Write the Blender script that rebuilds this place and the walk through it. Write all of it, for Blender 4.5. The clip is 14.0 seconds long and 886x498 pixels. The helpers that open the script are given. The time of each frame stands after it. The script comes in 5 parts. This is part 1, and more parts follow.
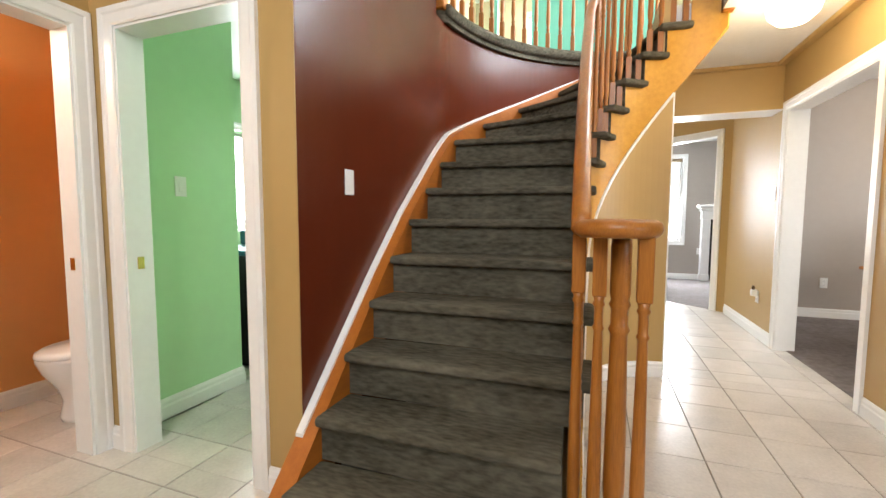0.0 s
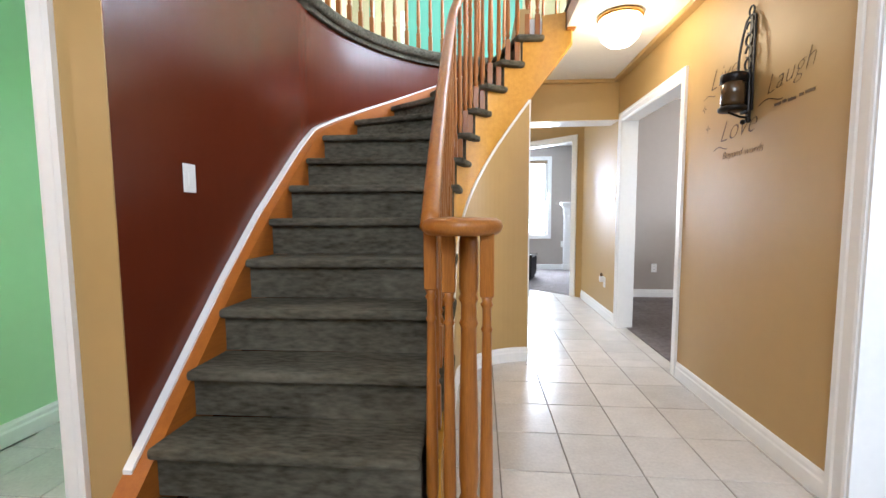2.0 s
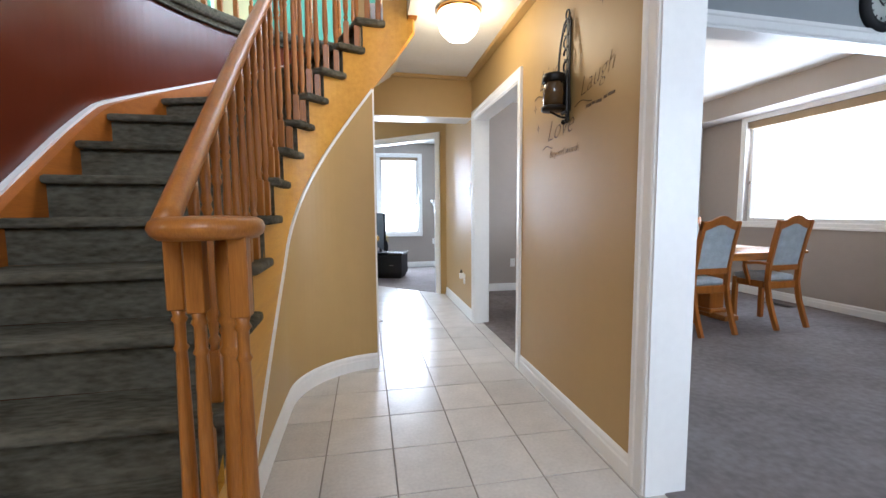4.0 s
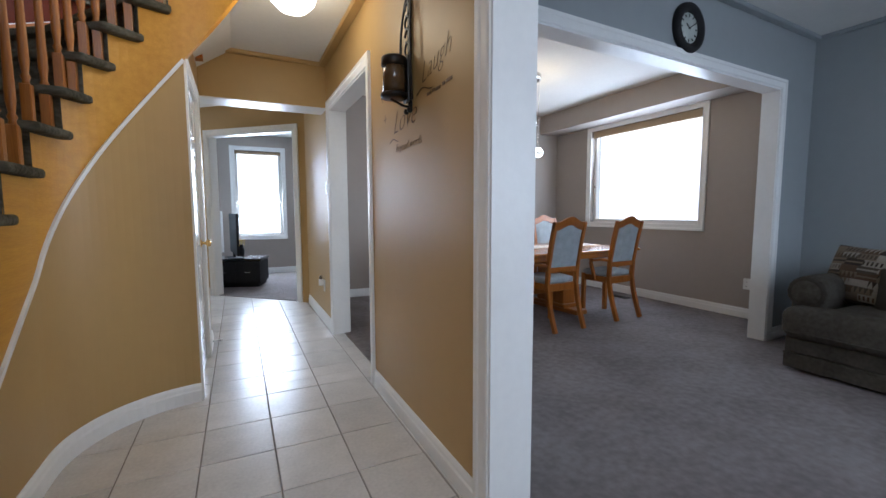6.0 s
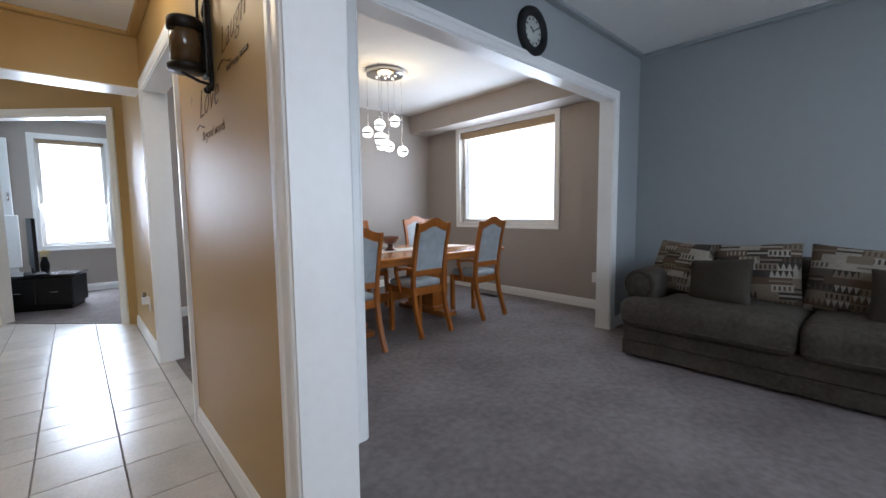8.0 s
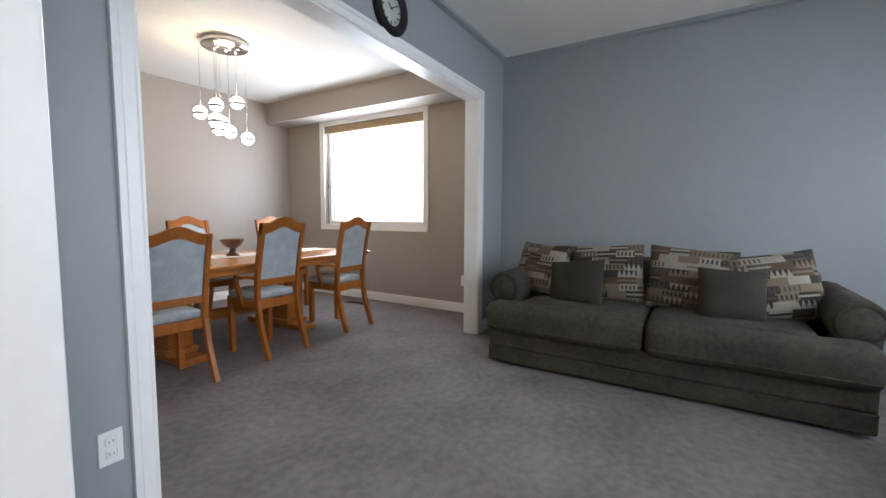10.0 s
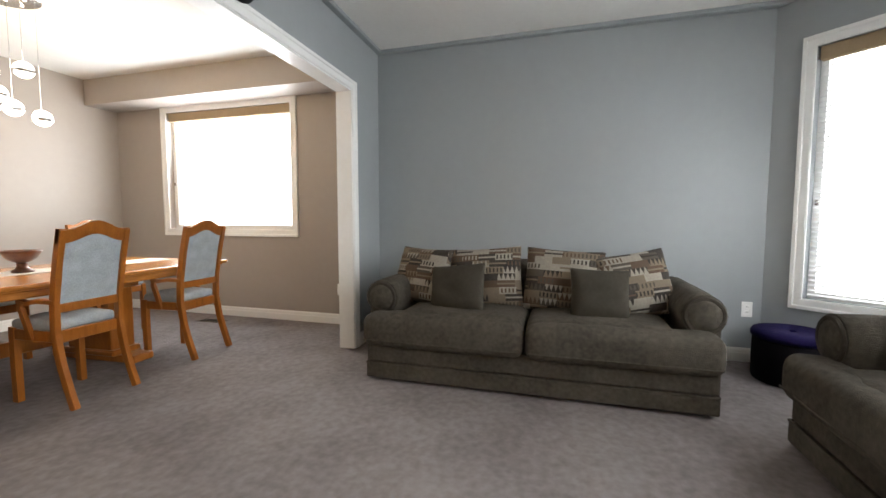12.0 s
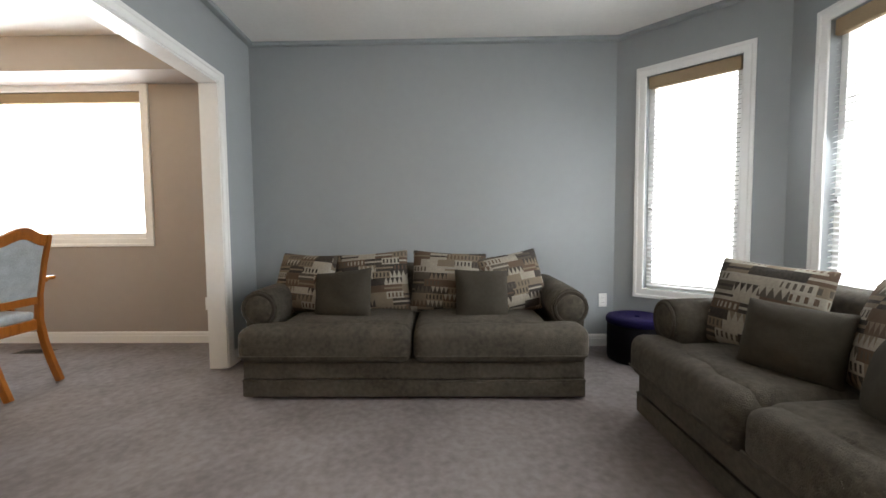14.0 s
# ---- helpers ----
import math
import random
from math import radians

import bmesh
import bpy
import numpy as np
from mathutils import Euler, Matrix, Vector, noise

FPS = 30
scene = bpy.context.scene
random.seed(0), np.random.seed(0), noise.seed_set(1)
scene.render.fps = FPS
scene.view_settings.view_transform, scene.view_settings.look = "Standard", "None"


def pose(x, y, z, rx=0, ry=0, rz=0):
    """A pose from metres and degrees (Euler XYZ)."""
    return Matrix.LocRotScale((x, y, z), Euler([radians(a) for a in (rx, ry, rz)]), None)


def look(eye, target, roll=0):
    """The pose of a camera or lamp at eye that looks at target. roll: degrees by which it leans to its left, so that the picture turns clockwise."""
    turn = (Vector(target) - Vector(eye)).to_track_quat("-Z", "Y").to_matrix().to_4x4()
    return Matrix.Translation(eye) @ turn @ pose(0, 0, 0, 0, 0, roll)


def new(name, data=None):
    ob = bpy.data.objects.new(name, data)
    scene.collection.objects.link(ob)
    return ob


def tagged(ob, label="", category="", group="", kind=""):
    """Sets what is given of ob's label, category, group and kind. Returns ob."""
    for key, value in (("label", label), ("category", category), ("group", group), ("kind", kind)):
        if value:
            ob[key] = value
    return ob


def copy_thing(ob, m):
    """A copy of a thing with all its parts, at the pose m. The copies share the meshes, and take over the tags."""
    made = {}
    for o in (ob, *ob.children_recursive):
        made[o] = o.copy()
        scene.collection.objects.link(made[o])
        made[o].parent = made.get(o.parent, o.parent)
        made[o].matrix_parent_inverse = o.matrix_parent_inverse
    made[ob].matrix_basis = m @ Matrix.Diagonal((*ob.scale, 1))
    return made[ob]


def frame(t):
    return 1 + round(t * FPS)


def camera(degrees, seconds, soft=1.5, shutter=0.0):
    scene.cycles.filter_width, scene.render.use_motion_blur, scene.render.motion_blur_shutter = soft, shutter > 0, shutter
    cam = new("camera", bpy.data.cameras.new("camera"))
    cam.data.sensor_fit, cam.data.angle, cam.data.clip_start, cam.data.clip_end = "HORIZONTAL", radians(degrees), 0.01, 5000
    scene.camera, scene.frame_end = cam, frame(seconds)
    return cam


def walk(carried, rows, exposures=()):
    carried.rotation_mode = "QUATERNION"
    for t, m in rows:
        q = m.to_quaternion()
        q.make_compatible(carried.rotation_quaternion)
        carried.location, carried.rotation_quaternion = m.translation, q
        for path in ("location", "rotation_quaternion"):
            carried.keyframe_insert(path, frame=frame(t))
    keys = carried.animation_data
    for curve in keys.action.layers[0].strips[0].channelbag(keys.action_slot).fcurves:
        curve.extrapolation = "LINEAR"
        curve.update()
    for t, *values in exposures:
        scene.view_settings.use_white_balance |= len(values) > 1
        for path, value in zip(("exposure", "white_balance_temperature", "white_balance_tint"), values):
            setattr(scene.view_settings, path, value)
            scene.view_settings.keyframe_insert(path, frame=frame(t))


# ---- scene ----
LENS = 93.13
cam = camera(LENS, 14.0, soft=1.5)
PATH = [
    (0, pose(0.253, 0.055, 1.181, 85.67, 0, 20.02) @ pose(0, 0, 0, 0, 0, 0.19)),
    (0.5, pose(0.266, 0.072, 1.180, 85.60, 0, 16.30) @ pose(0, 0, 0, 0, 0, 0.01)),
    (1, pose(0.289, 0.086, 1.183, 85.44, 0, 12.72) @ pose(0, 0, 0, 0, 0, -0.09)),
    (1.5, pose(0.321, 0.096, 1.182, 85.45, 0, 8.89) @ pose(0, 0, 0, 0, 0, -0.22)),
    (2, pose(0.369, 0.108, 1.186, 85.31, 0, 5.15) @ pose(0, 0, 0, 0, 0, -0.33)),
    (2.5, pose(0.430, 0.153, 1.188, 85.20, 0, 1.08) @ pose(0, 0, 0, 0, 0, -0.38)),
    (3, pose(0.514, 0.201, 1.182, 85.24, 0, -2.67) @ pose(0, 0, 0, 0, 0, -0.65)),
    (3.5, pose(0.600, 0.256, 1.185, 85.03, 0, -6.43) @ pose(0, 0, 0, 0, 0, -0.60)),
    (6, pose(0.990, 0.533, 1.175, 84.92, 0, -26.01) @ pose(0, 0, 0, 0, 0, -0.17)),
    (6.5, pose(1.077, 0.560, 1.179, 84.79, 0, -29.86) @ pose(0, 0, 0, 0, 0, -0.25)),
    (7, pose(1.182, 0.596, 1.176, 84.84, 0, -33.68) @ pose(0, 0, 0, 0, 0, -0.37)),
    (7.5, pose(1.269, 0.611, 1.170, 85.01, 0, -37.46) @ pose(0, 0, 0, 0, 0, -0.46)),
    (8, pose(1.330, 0.621, 1.175, 84.96, 0, -41.30) @ pose(0, 0, 0, 0, 0, -0.65)),
    (10.5, pose(1.802, 0.801, 1.130, 85.50, 0, -61.86) @ pose(0, 0, 0, 0, 0, 0.36)),
    (11, pose(1.889, 0.833, 1.147, 85.46, 0, -65.80) @ pose(0, 0, 0, 0, 0, 0.31)),
    (11.5, pose(1.952, 0.823, 1.130, 85.85, 0, -69.49) @ pose(0, 0, 0, 0, 0, 0.23)),
    (12, pose(1.978, 0.828, 1.133, 85.93, 0, -73.60) @ pose(0, 0, 0, 0, 0, 0.06)),
    (12.5, pose(1.991, 0.824, 1.136, 86.01, 0, -77.46) @ pose(0, 0, 0, 0, 0, -0.20)),
    (13, pose(1.988, 0.834, 1.129, 86.34, 0, -81.43) @ pose(0, 0, 0, 0, 0, -0.16)),
    (13.5, pose(1.991, 0.837, 1.123, 86.56, 0, -85.38) @ pose(0, 0, 0, 0, 0, -0.29)),
    (14, pose(1.998, 0.825, 1.124, 86.60, 0, -88.97) @ pose(0, 0, 0, 0, 0, -0.46)),
]

walk(cam, PATH, exposures=[(0.0, 0.70, 6300, 10), (1.5, 0.70, 5680, 10), (3.0, 0.60, 5450, 10), (3.7, 0.40, 5400, 10), (5.8, -0.46, 5250, 10), (8.2, -0.32, 5500, 10), (8.9, -0.1, 5750, 10), (10.4, 0.22, 5930, 10), (11.4, 0.54, 6450, 10), (12.4, 0.54, 6500, 10), (14.0, 0.48, 6550, 10)])

# ---- light ----
world = bpy.data.worlds.new("sky")
scene.world = world
world.use_nodes = True
wn = world.node_tree.nodes
sky = wn.new("ShaderNodeTexSky")
sky.sky_type, sky.sun_disc = "NISHITA", False
sky.sun_elevation, sky.sun_rotation = radians(38), radians(200)
wn["Background"].inputs["Strength"].default_value = 0.12
world.node_tree.links.new(sky.outputs["Color"], wn["Background"].inputs["Color"])

sun = new("sun", bpy.data.lights.new("sun", "SUN"))
sun.data.energy, sun.data.angle, sun.data.color = 1.0, radians(12), (1.0, 0.96, 0.9)
sun.rotation_euler = (radians(52), 0, radians(200))


def area(name, at, target, w, h, watts, color=(1, 1, 1)):
    ob = new(name, bpy.data.lights.new(name, "AREA"))
    ob.data.shape, ob.data.size, ob.data.size_y = "RECTANGLE", w, h
    ob.data.energy, ob.data.color = watts, color
    ob.matrix_world = look(at, target)
    return ob


DAY = (0.93, 0.97, 1.0)
WARM = (1.0, 0.72, 0.38)
area("daylight_dining", (5.98, 4.57, 1.75), (2, 4.57, 2.2), 1.6, 1.3, 52, DAY)
area("daylight_bay_side", (5.45, -1.14, 1.45), (2.2, 1.3, -0.1), 0.5, 1.7, 9, DAY)
area("daylight_bay_front", (4.15, -1.72, 1.45), (3.6, 0.9, 0.0), 1.0, 1.7, 36, DAY)
area("daylight_bay_far", (2.83, -1.14, 1.45), (2.7, 1.6, 0.7), 0.5, 1.7, 34, DAY)
area("daylight_family", (1.42, 9.22, 1.5), (1.42, 5, 0.5), 0.9, 1.5, 112, DAY)
area("daylight_kitchen", (-1.2, 8.52, 1.6), (0, 5.5, 0.4), 1.6, 1.2, 58, DAY)
area("daylight_laundry", (-3.16, 3.6, 1.5), (-2.0, 1.9, 1.2), 0.7, 0.9, 33, DAY)
area("daylight_entry", (0.2, -2.34, 3.5), (-0.1, 4, 2.2), 1.6, 2.0, 78, (0.97, 0.97, 0.96))
area("daylight_upper_hall", (-0.25, 8.15, 4.25), (-0.2, 3, 2.6), 1.5, 1.2, 150, DAY)
area("daylight_upper_side", (1.76, 4.05, 4.0), (-0.6, 4.2, 2.7), 1.6, 1.3, 82, DAY)


def bulb(name, at, watts, radius, color=WARM):
    ob = new(name, bpy.data.lights.new(name, "POINT"))
    ob.data.energy, ob.data.shadow_soft_size, ob.data.color = watts, radius, color
    ob.location = at
    return ob


bulb("hall_bulb", (1.335, 3.25, 2.36), 8.0, 0.08)
bulb("bathroom_bulb", (-2.9, 0.7, 2.2), 22, 0.08, (1.0, 0.85, 0.65))
# added fill light high in the foyer, with no fixture behind it
bulb("foyer_fill", (-0.2, -0.6, 4.3), 12, 0.3, (1.0, 0.86, 0.66))


# ---- materials ----
def material(name, color, rough=0.6, metal=0.0, vary=0.08, scale=6.0, bump=0.0, bump_scale=80.0, coat=0.0, stretch=(1, 1, 1), emit=0.0, tone=None, glossvar=0.0):
    """A painted or woven surface with two scales of variation and fine relief."""
    m = bpy.data.materials.new(name)
    m.use_nodes = True
    t = m.node_tree
    b = t.nodes["Principled BSDF"]
    co = t.nodes.new("ShaderNodeTexCoord")
    mp = t.nodes.new("ShaderNodeMapping")
    mp.inputs["Scale"].default_value = stretch
    t.links.new(co.outputs["Object"], mp.inputs["Vector"])
    n1, n2 = t.nodes.new("ShaderNodeTexNoise"), t.nodes.new("ShaderNodeTexNoise")
    n1.inputs["Scale"].default_value, n1.inputs["Detail"].default_value = scale, 4
    n2.inputs["Scale"].default_value, n2.inputs["Detail"].default_value = scale * 9, 3
    for n in (n1, n2):
        t.links.new(mp.outputs["Vector"], n.inputs["Vector"])
    add = t.nodes.new("ShaderNodeMath")
    add.operation = "ADD"
    t.links.new(n1.outputs["Fac"], add.inputs[0])
    t.links.new(n2.outputs["Fac"], add.inputs[1])
    ramp = t.nodes.new("ShaderNodeMapRange")
    ramp.inputs["From Min"].default_value, ramp.inputs["From Max"].default_value = 0.6, 1.4
    t.links.new(add.outputs[0], ramp.inputs["Value"])
    mix = t.nodes.new("ShaderNodeMix")
    mix.data_type = "RGBA"
    c = Vector(color)
    hi = Vector(tone) if tone else c * (1 + vary)
    mix.inputs[6].default_value = (*(c * (1 - vary)), 1)
    mix.inputs[7].default_value = (*[min(v, 1) for v in hi], 1)
    t.links.new(ramp.outputs["Result"], mix.inputs[0])
    t.links.new(mix.outputs[2], b.inputs["Base Color"])
    b.inputs["Roughness"].default_value, b.inputs["Metallic"].default_value = rough, metal
    if glossvar:
        r2 = t.nodes.new("ShaderNodeMapRange")
        r2.inputs["To Min"].default_value, r2.inputs["To Max"].default_value = rough - glossvar, rough + glossvar
        t.links.new(n1.outputs["Fac"], r2.inputs["Value"])
        t.links.new(r2.outputs["Result"], b.inputs["Roughness"])
    b.inputs["Specular IOR Level"].default_value = 0.12 if rough >= 0.8 else 0.4
    b.inputs["Coat Weight"].default_value = coat
    b.inputs["Coat Roughness"].default_value = max(0.15, rough - 0.02)
    if bump:
        nb, bp = t.nodes.new("ShaderNodeTexNoise"), t.nodes.new("ShaderNodeBump")
        nb.inputs["Scale"].default_value, nb.inputs["Detail"].default_value = bump_scale, 3
        t.links.new(mp.outputs["Vector"], nb.inputs["Vector"])
        t.links.new(nb.outputs["Fac"], bp.inputs["Height"])
        bp.inputs["Strength"].default_value, bp.inputs["Distance"].default_value = bump, 0.01
        t.links.new(bp.outputs["Normal"], b.inputs["Normal"])
    if emit:
        b.inputs["Emission Color"].default_value = (*color, 1)
        b.inputs["Emission Strength"].default_value = emit
    return m


def wood(name, dark, light, rough=0.3, coat=0.4, axis=2):
    """Oiled or varnished timber with grain along one axis."""
    s = [26, 26, 26]
    s[axis] = 1.6
    return material(name, dark, rough, coat=coat, vary=0.12, scale=1.2, stretch=s, tone=light, bump=0.06, bump_scale=6, glossvar=0.05)


PAINT = dict(rough=0.45, vary=0.03, scale=1.4, bump=0.05, bump_scale=260, glossvar=0.05)
tan = material("tan_paint", (0.44, 0.292, 0.110), **PAINT)
cream = material("cream_paint", (0.62, 0.50, 0.33), **PAINT)
maroon = material("maroon_paint", (0.098, 0.0165, 0.0050), 0.22, coat=0.0, vary=0.06, scale=1.2, bump=0.06, bump_scale=200, glossvar=0.06, stretch=(1, 1, 0.25))
grey_blue = material("blue_grey_paint", (0.315, 0.338, 0.347), **PAINT)
taupe = material("taupe_paint", (0.37, 0.328, 0.290), **PAINT)
green = material("green_paint", (0.50, 0.75, 0.45), **PAINT)
orange = material("orange_paint", (0.66, 0.33, 0.115), **PAINT)
teal = material("teal_paint", (0.14, 0.42, 0.31), **PAINT)
white = material("white_trim_paint", (0.82, 0.82, 0.80), 0.32, vary=0.03, scale=3, bump=0.03, bump_scale=60)
ceiling_white = material("white_ceiling_paint", (0.80, 0.79, 0.76), 0.85, vary=0.03, scale=3, bump=0.25, bump_scale=120)
carpet = material("grey_carpet", (0.245, 0.210, 0.203), 0.95, vary=0.24, scale=2.4, bump=0.9, bump_scale=380, tone=(0.325, 0.290, 0.283))
stair_carpet = material("dark_stair_carpet", (0.080, 0.073, 0.049), 0.95, vary=0.45, scale=2.6, bump=0.9, bump_scale=300, stretch=(0.8, 2.6, 2.4), tone=(0.235, 0.216, 0.160))
oak = wood("golden_oak", (0.255, 0.084, 0.009), (0.41, 0.155, 0.021), rough=0.36, coat=0.12)
oak_flat = wood("golden_oak_panel", (0.52, 0.245, 0.020), (0.62, 0.33, 0.038), rough=0.45, coat=0.08, axis=1)
# the wall string's golden oak, its dimmer light put in as darker, redder colour
string_oak = wood("shaded_oak_string", (0.36, 0.105, 0.010), (0.46, 0.15, 0.016), rough=0.45, coat=0.08, axis=1)
chair_oak = wood("honey_oak", (0.27, 0.080, 0.009), (0.41, 0.140, 0.019), coat=0.25)
table_oak = wood("table_oak", (0.38, 0.13, 0.02), (0.52, 0.21, 0.04), rough=0.22, axis=0)
tile_mat = material("beige_floor_tile", (0.58, 0.55, 0.51), 0.25, vary=0.12, scale=7, bump=0.02, bump_scale=160)
grout = material("grey_grout", (0.24, 0.215, 0.19), 0.9, vary=0.2, scale=10)
sofa_cloth = material("olive_grey_chenille", (0.058, 0.050, 0.039), 0.9, vary=0.28, scale=4, bump=0.7, bump_scale=200, tone=(0.104, 0.091, 0.073))
dark_cloth = material("dark_grey_cushion_cloth", (0.046, 0.040, 0.031), 0.92, vary=0.15, scale=5, bump=0.5, bump_scale=300)
chair_cloth = material("pale_blue_grey_damask", (0.40, 0.44, 0.46), 0.8, vary=0.22, scale=14, bump=0.25, bump_scale=200)
black_metal = material("black_iron", (0.018, 0.015, 0.013), 0.42, metal=0.6, vary=0.2, scale=20)
stand_top = material("polished_black_lacquer", (0.010, 0.010, 0.011), 0.12, vary=0.1, scale=4, coat=0.6)
black_gloss = material("black_lacquer", (0.006, 0.006, 0.007), 0.6, vary=0.2, scale=4)
brass = material("polished_brass", (0.80, 0.52, 0.18), 0.22, metal=1.0, vary=0.08, scale=10)
chrome = material("brushed_nickel", (0.62, 0.61, 0.60), 0.25, metal=1.0, vary=0.06, scale=12)
porcelain = material("white_porcelain", (0.84, 0.83, 0.80), 0.12, vary=0.02, scale=3, coat=0.5)
velvet = material("purple_velvet", (0.009, 0.006, 0.042), 0.85, vary=0.3, scale=7, bump=0.3, bump_scale=200)
dark_leather = material("dark_brown_leatherette", (0.005, 0.004, 0.006), 0.85, vary=0.25, scale=8, bump=0.2, bump_scale=90)
plastic_white = material("white_plastic", (0.80, 0.80, 0.78), 0.3, vary=0.02, scale=4)
dial_paint = material("aged_pale_dial", (0.55, 0.58, 0.54), 0.4, vary=0.08, scale=20)
lamp_white = material("lit_opal_glass", (1.0, 0.86, 0.62), 0.3, emit=9.0, vary=0.02)
globe_glow = material("lit_crystal_globe", (1.0, 0.93, 0.82), 0.2, emit=6.0, vary=0.03)
smoked = material("smoked_amber_glass", (0.085, 0.05, 0.022), 0.08, vary=0.2, scale=10, coat=0.6)
petal = material("yellow_petals", (0.62, 0.45, 0.05), 0.6, vary=0.15, scale=30)
vent_metal = material("brown_register_metal", (0.10, 0.075, 0.055), 0.45, metal=0.5, vary=0.15, scale=20)
decal = material("dark_vinyl_lettering", (0.12, 0.075, 0.035), 0.5, vary=0.15, scale=8)
blind_mat = material("white_blind_slat", (0.82, 0.83, 0.83), 0.5, vary=0.03, scale=4)
shade_mat = material("tan_roller_blind", (0.36, 0.27, 0.17), 0.8, vary=0.1, scale=10, bump=0.2, bump_scale=200)
runner_cloth = material("cream_table_runner", (0.72, 0.68, 0.62), 0.8, vary=0.08, scale=20, bump=0.2, bump_scale=200)
teal_plastic = material("teal_enamel", (0.02, 0.13, 0.17), 0.3, vary=0.1, scale=4)
bowl_mat = wood("carved_dark_wood", (0.065, 0.018, 0.007), (0.19, 0.07, 0.028), axis=0)
outside = material("bright_overcast_sky", (1.0, 1.0, 1.0), 1.0, emit=2.4, vary=0.01)
glass = bpy.data.materials.new("window_glass")
glass.use_nodes = True
gb = glass.node_tree.nodes["Principled BSDF"]
gb.inputs["Transmission Weight"].default_value, gb.inputs["Roughness"].default_value, gb.inputs["IOR"].default_value = 1.0, 0.0, 1.1


def tribal(name):
    """Woven cushion cloth: bands cut into patches of charcoal, rust, tan and cream with triangles and bars."""
    m = material(name, (0.2, 0.16, 0.12), 0.9, vary=0.2, scale=9, bump=0.4, bump_scale=250)
    t = m.node_tree
    b = t.nodes["Principled BSDF"]
    worn = b.inputs["Base Color"].links[0].from_node.inputs[0].links[0].from_socket
    co = t.nodes.new("ShaderNodeTexCoord")
    sep = t.nodes.new("ShaderNodeSeparateXYZ")
    t.links.new(co.outputs["Object"], sep.inputs[0])

    def math(op, a, b2=0.0):
        n = t.nodes.new("ShaderNodeMath")
        n.operation = op
        for i, v in enumerate((a, b2)):
            if isinstance(v, (int, float)):
                n.inputs[i].default_value = v
            else:
                t.links.new(v, n.inputs[i])
        return n.outputs[0]

    def chance(a, b2):
        c = t.nodes.new("ShaderNodeCombineXYZ")
        for i, v in enumerate((a, b2)):
            t.links.new(v, c.inputs[i])
        n = t.nodes.new("ShaderNodeTexWhiteNoise")
        n.noise_dimensions = "2D"
        t.links.new(c.outputs[0], n.inputs["Vector"])
        return n.outputs["Value"]

    def cloth(value):
        n = t.nodes.new("ShaderNodeValToRGB")
        cr = n.color_ramp
        cr.interpolation = "CONSTANT"
        cols = ((0.0, (0.022, 0.020, 0.019)), (0.24, (0.085, 0.052, 0.034)), (0.42, (0.17, 0.135, 0.095)), (0.62, (0.065, 0.055, 0.045)), (0.76, (0.31, 0.285, 0.24)))
        for k, (pos, col) in enumerate(cols):
            e = cr.elements[k] if k < 2 else cr.elements.new(pos)
            e.position, e.color = pos, (*col, 1)
        t.links.new(value, n.inputs[0])
        return n.outputs["Color"]

    x, z = sep.outputs["X"], sep.outputs["Z"]
    info = t.nodes.new("ShaderNodeObjectInfo")
    zz = math("ADD", math("MULTIPLY", z, 20.0), math("MULTIPLY", info.outputs["Random"], 40.0))
    band, within = math("FLOOR", zz), math("FRACT", zz)
    xs = math("ADD", math("MULTIPLY", x, 8.0), math("MULTIPLY", chance(band, band), 9.0))
    seg = math("FLOOR", xs)
    pick = chance(band, seg)
    other = math("FRACT", math("ADD", math("MULTIPLY", pick, 3.7), 0.45))
    kind = math("FRACT", math("MULTIPLY", pick, 11.3))
    tri = math("PINGPONG", math("MULTIPLY", x, 32.0), 0.5)
    teeth = math("LESS_THAN", math("MULTIPLY", tri, 2.0), math("SUBTRACT", within, 0.1))
    bars = math("MULTIPLY", math("GREATER_THAN", math("FRACT", math("MULTIPLY", x, 38.0)), 0.55), math("LESS_THAN", math("ABSOLUTE", math("SUBTRACT", within, 0.5)), 0.3))
    line = math("LESS_THAN", math("ABSOLUTE", math("SUBTRACT", within, 0.5)), 0.13)
    on = math("ADD", math("MULTIPLY", teeth, math("LESS_THAN", kind, 0.24)), math("ADD", math("MULTIPLY", bars, math("GREATER_THAN", kind, 0.66)), math("MULTIPLY", line, math("MULTIPLY", math("GREATER_THAN", kind, 0.24), math("LESS_THAN", kind, 0.5)))))
    mix = t.nodes.new("ShaderNodeMix")
    mix.data_type = "RGBA"
    t.links.new(on, mix.inputs[0])
    t.links.new(cloth(pick), mix.inputs[6])
    t.links.new(cloth(other), mix.inputs[7])
    fade = t.nodes.new("ShaderNodeMix")
    fade.data_type = "RGBA"
    t.links.new(math("MULTIPLY", worn, 0.5), fade.inputs[0])
    t.links.new(mix.outputs[2], fade.inputs[6])
    fade.inputs[7].default_value = (0.10, 0.083, 0.065, 1)
    t.links.new(fade.outputs[2], b.inputs["Base Color"])
    return m


pattern_cloth = tribal("patterned_cushion_cloth")


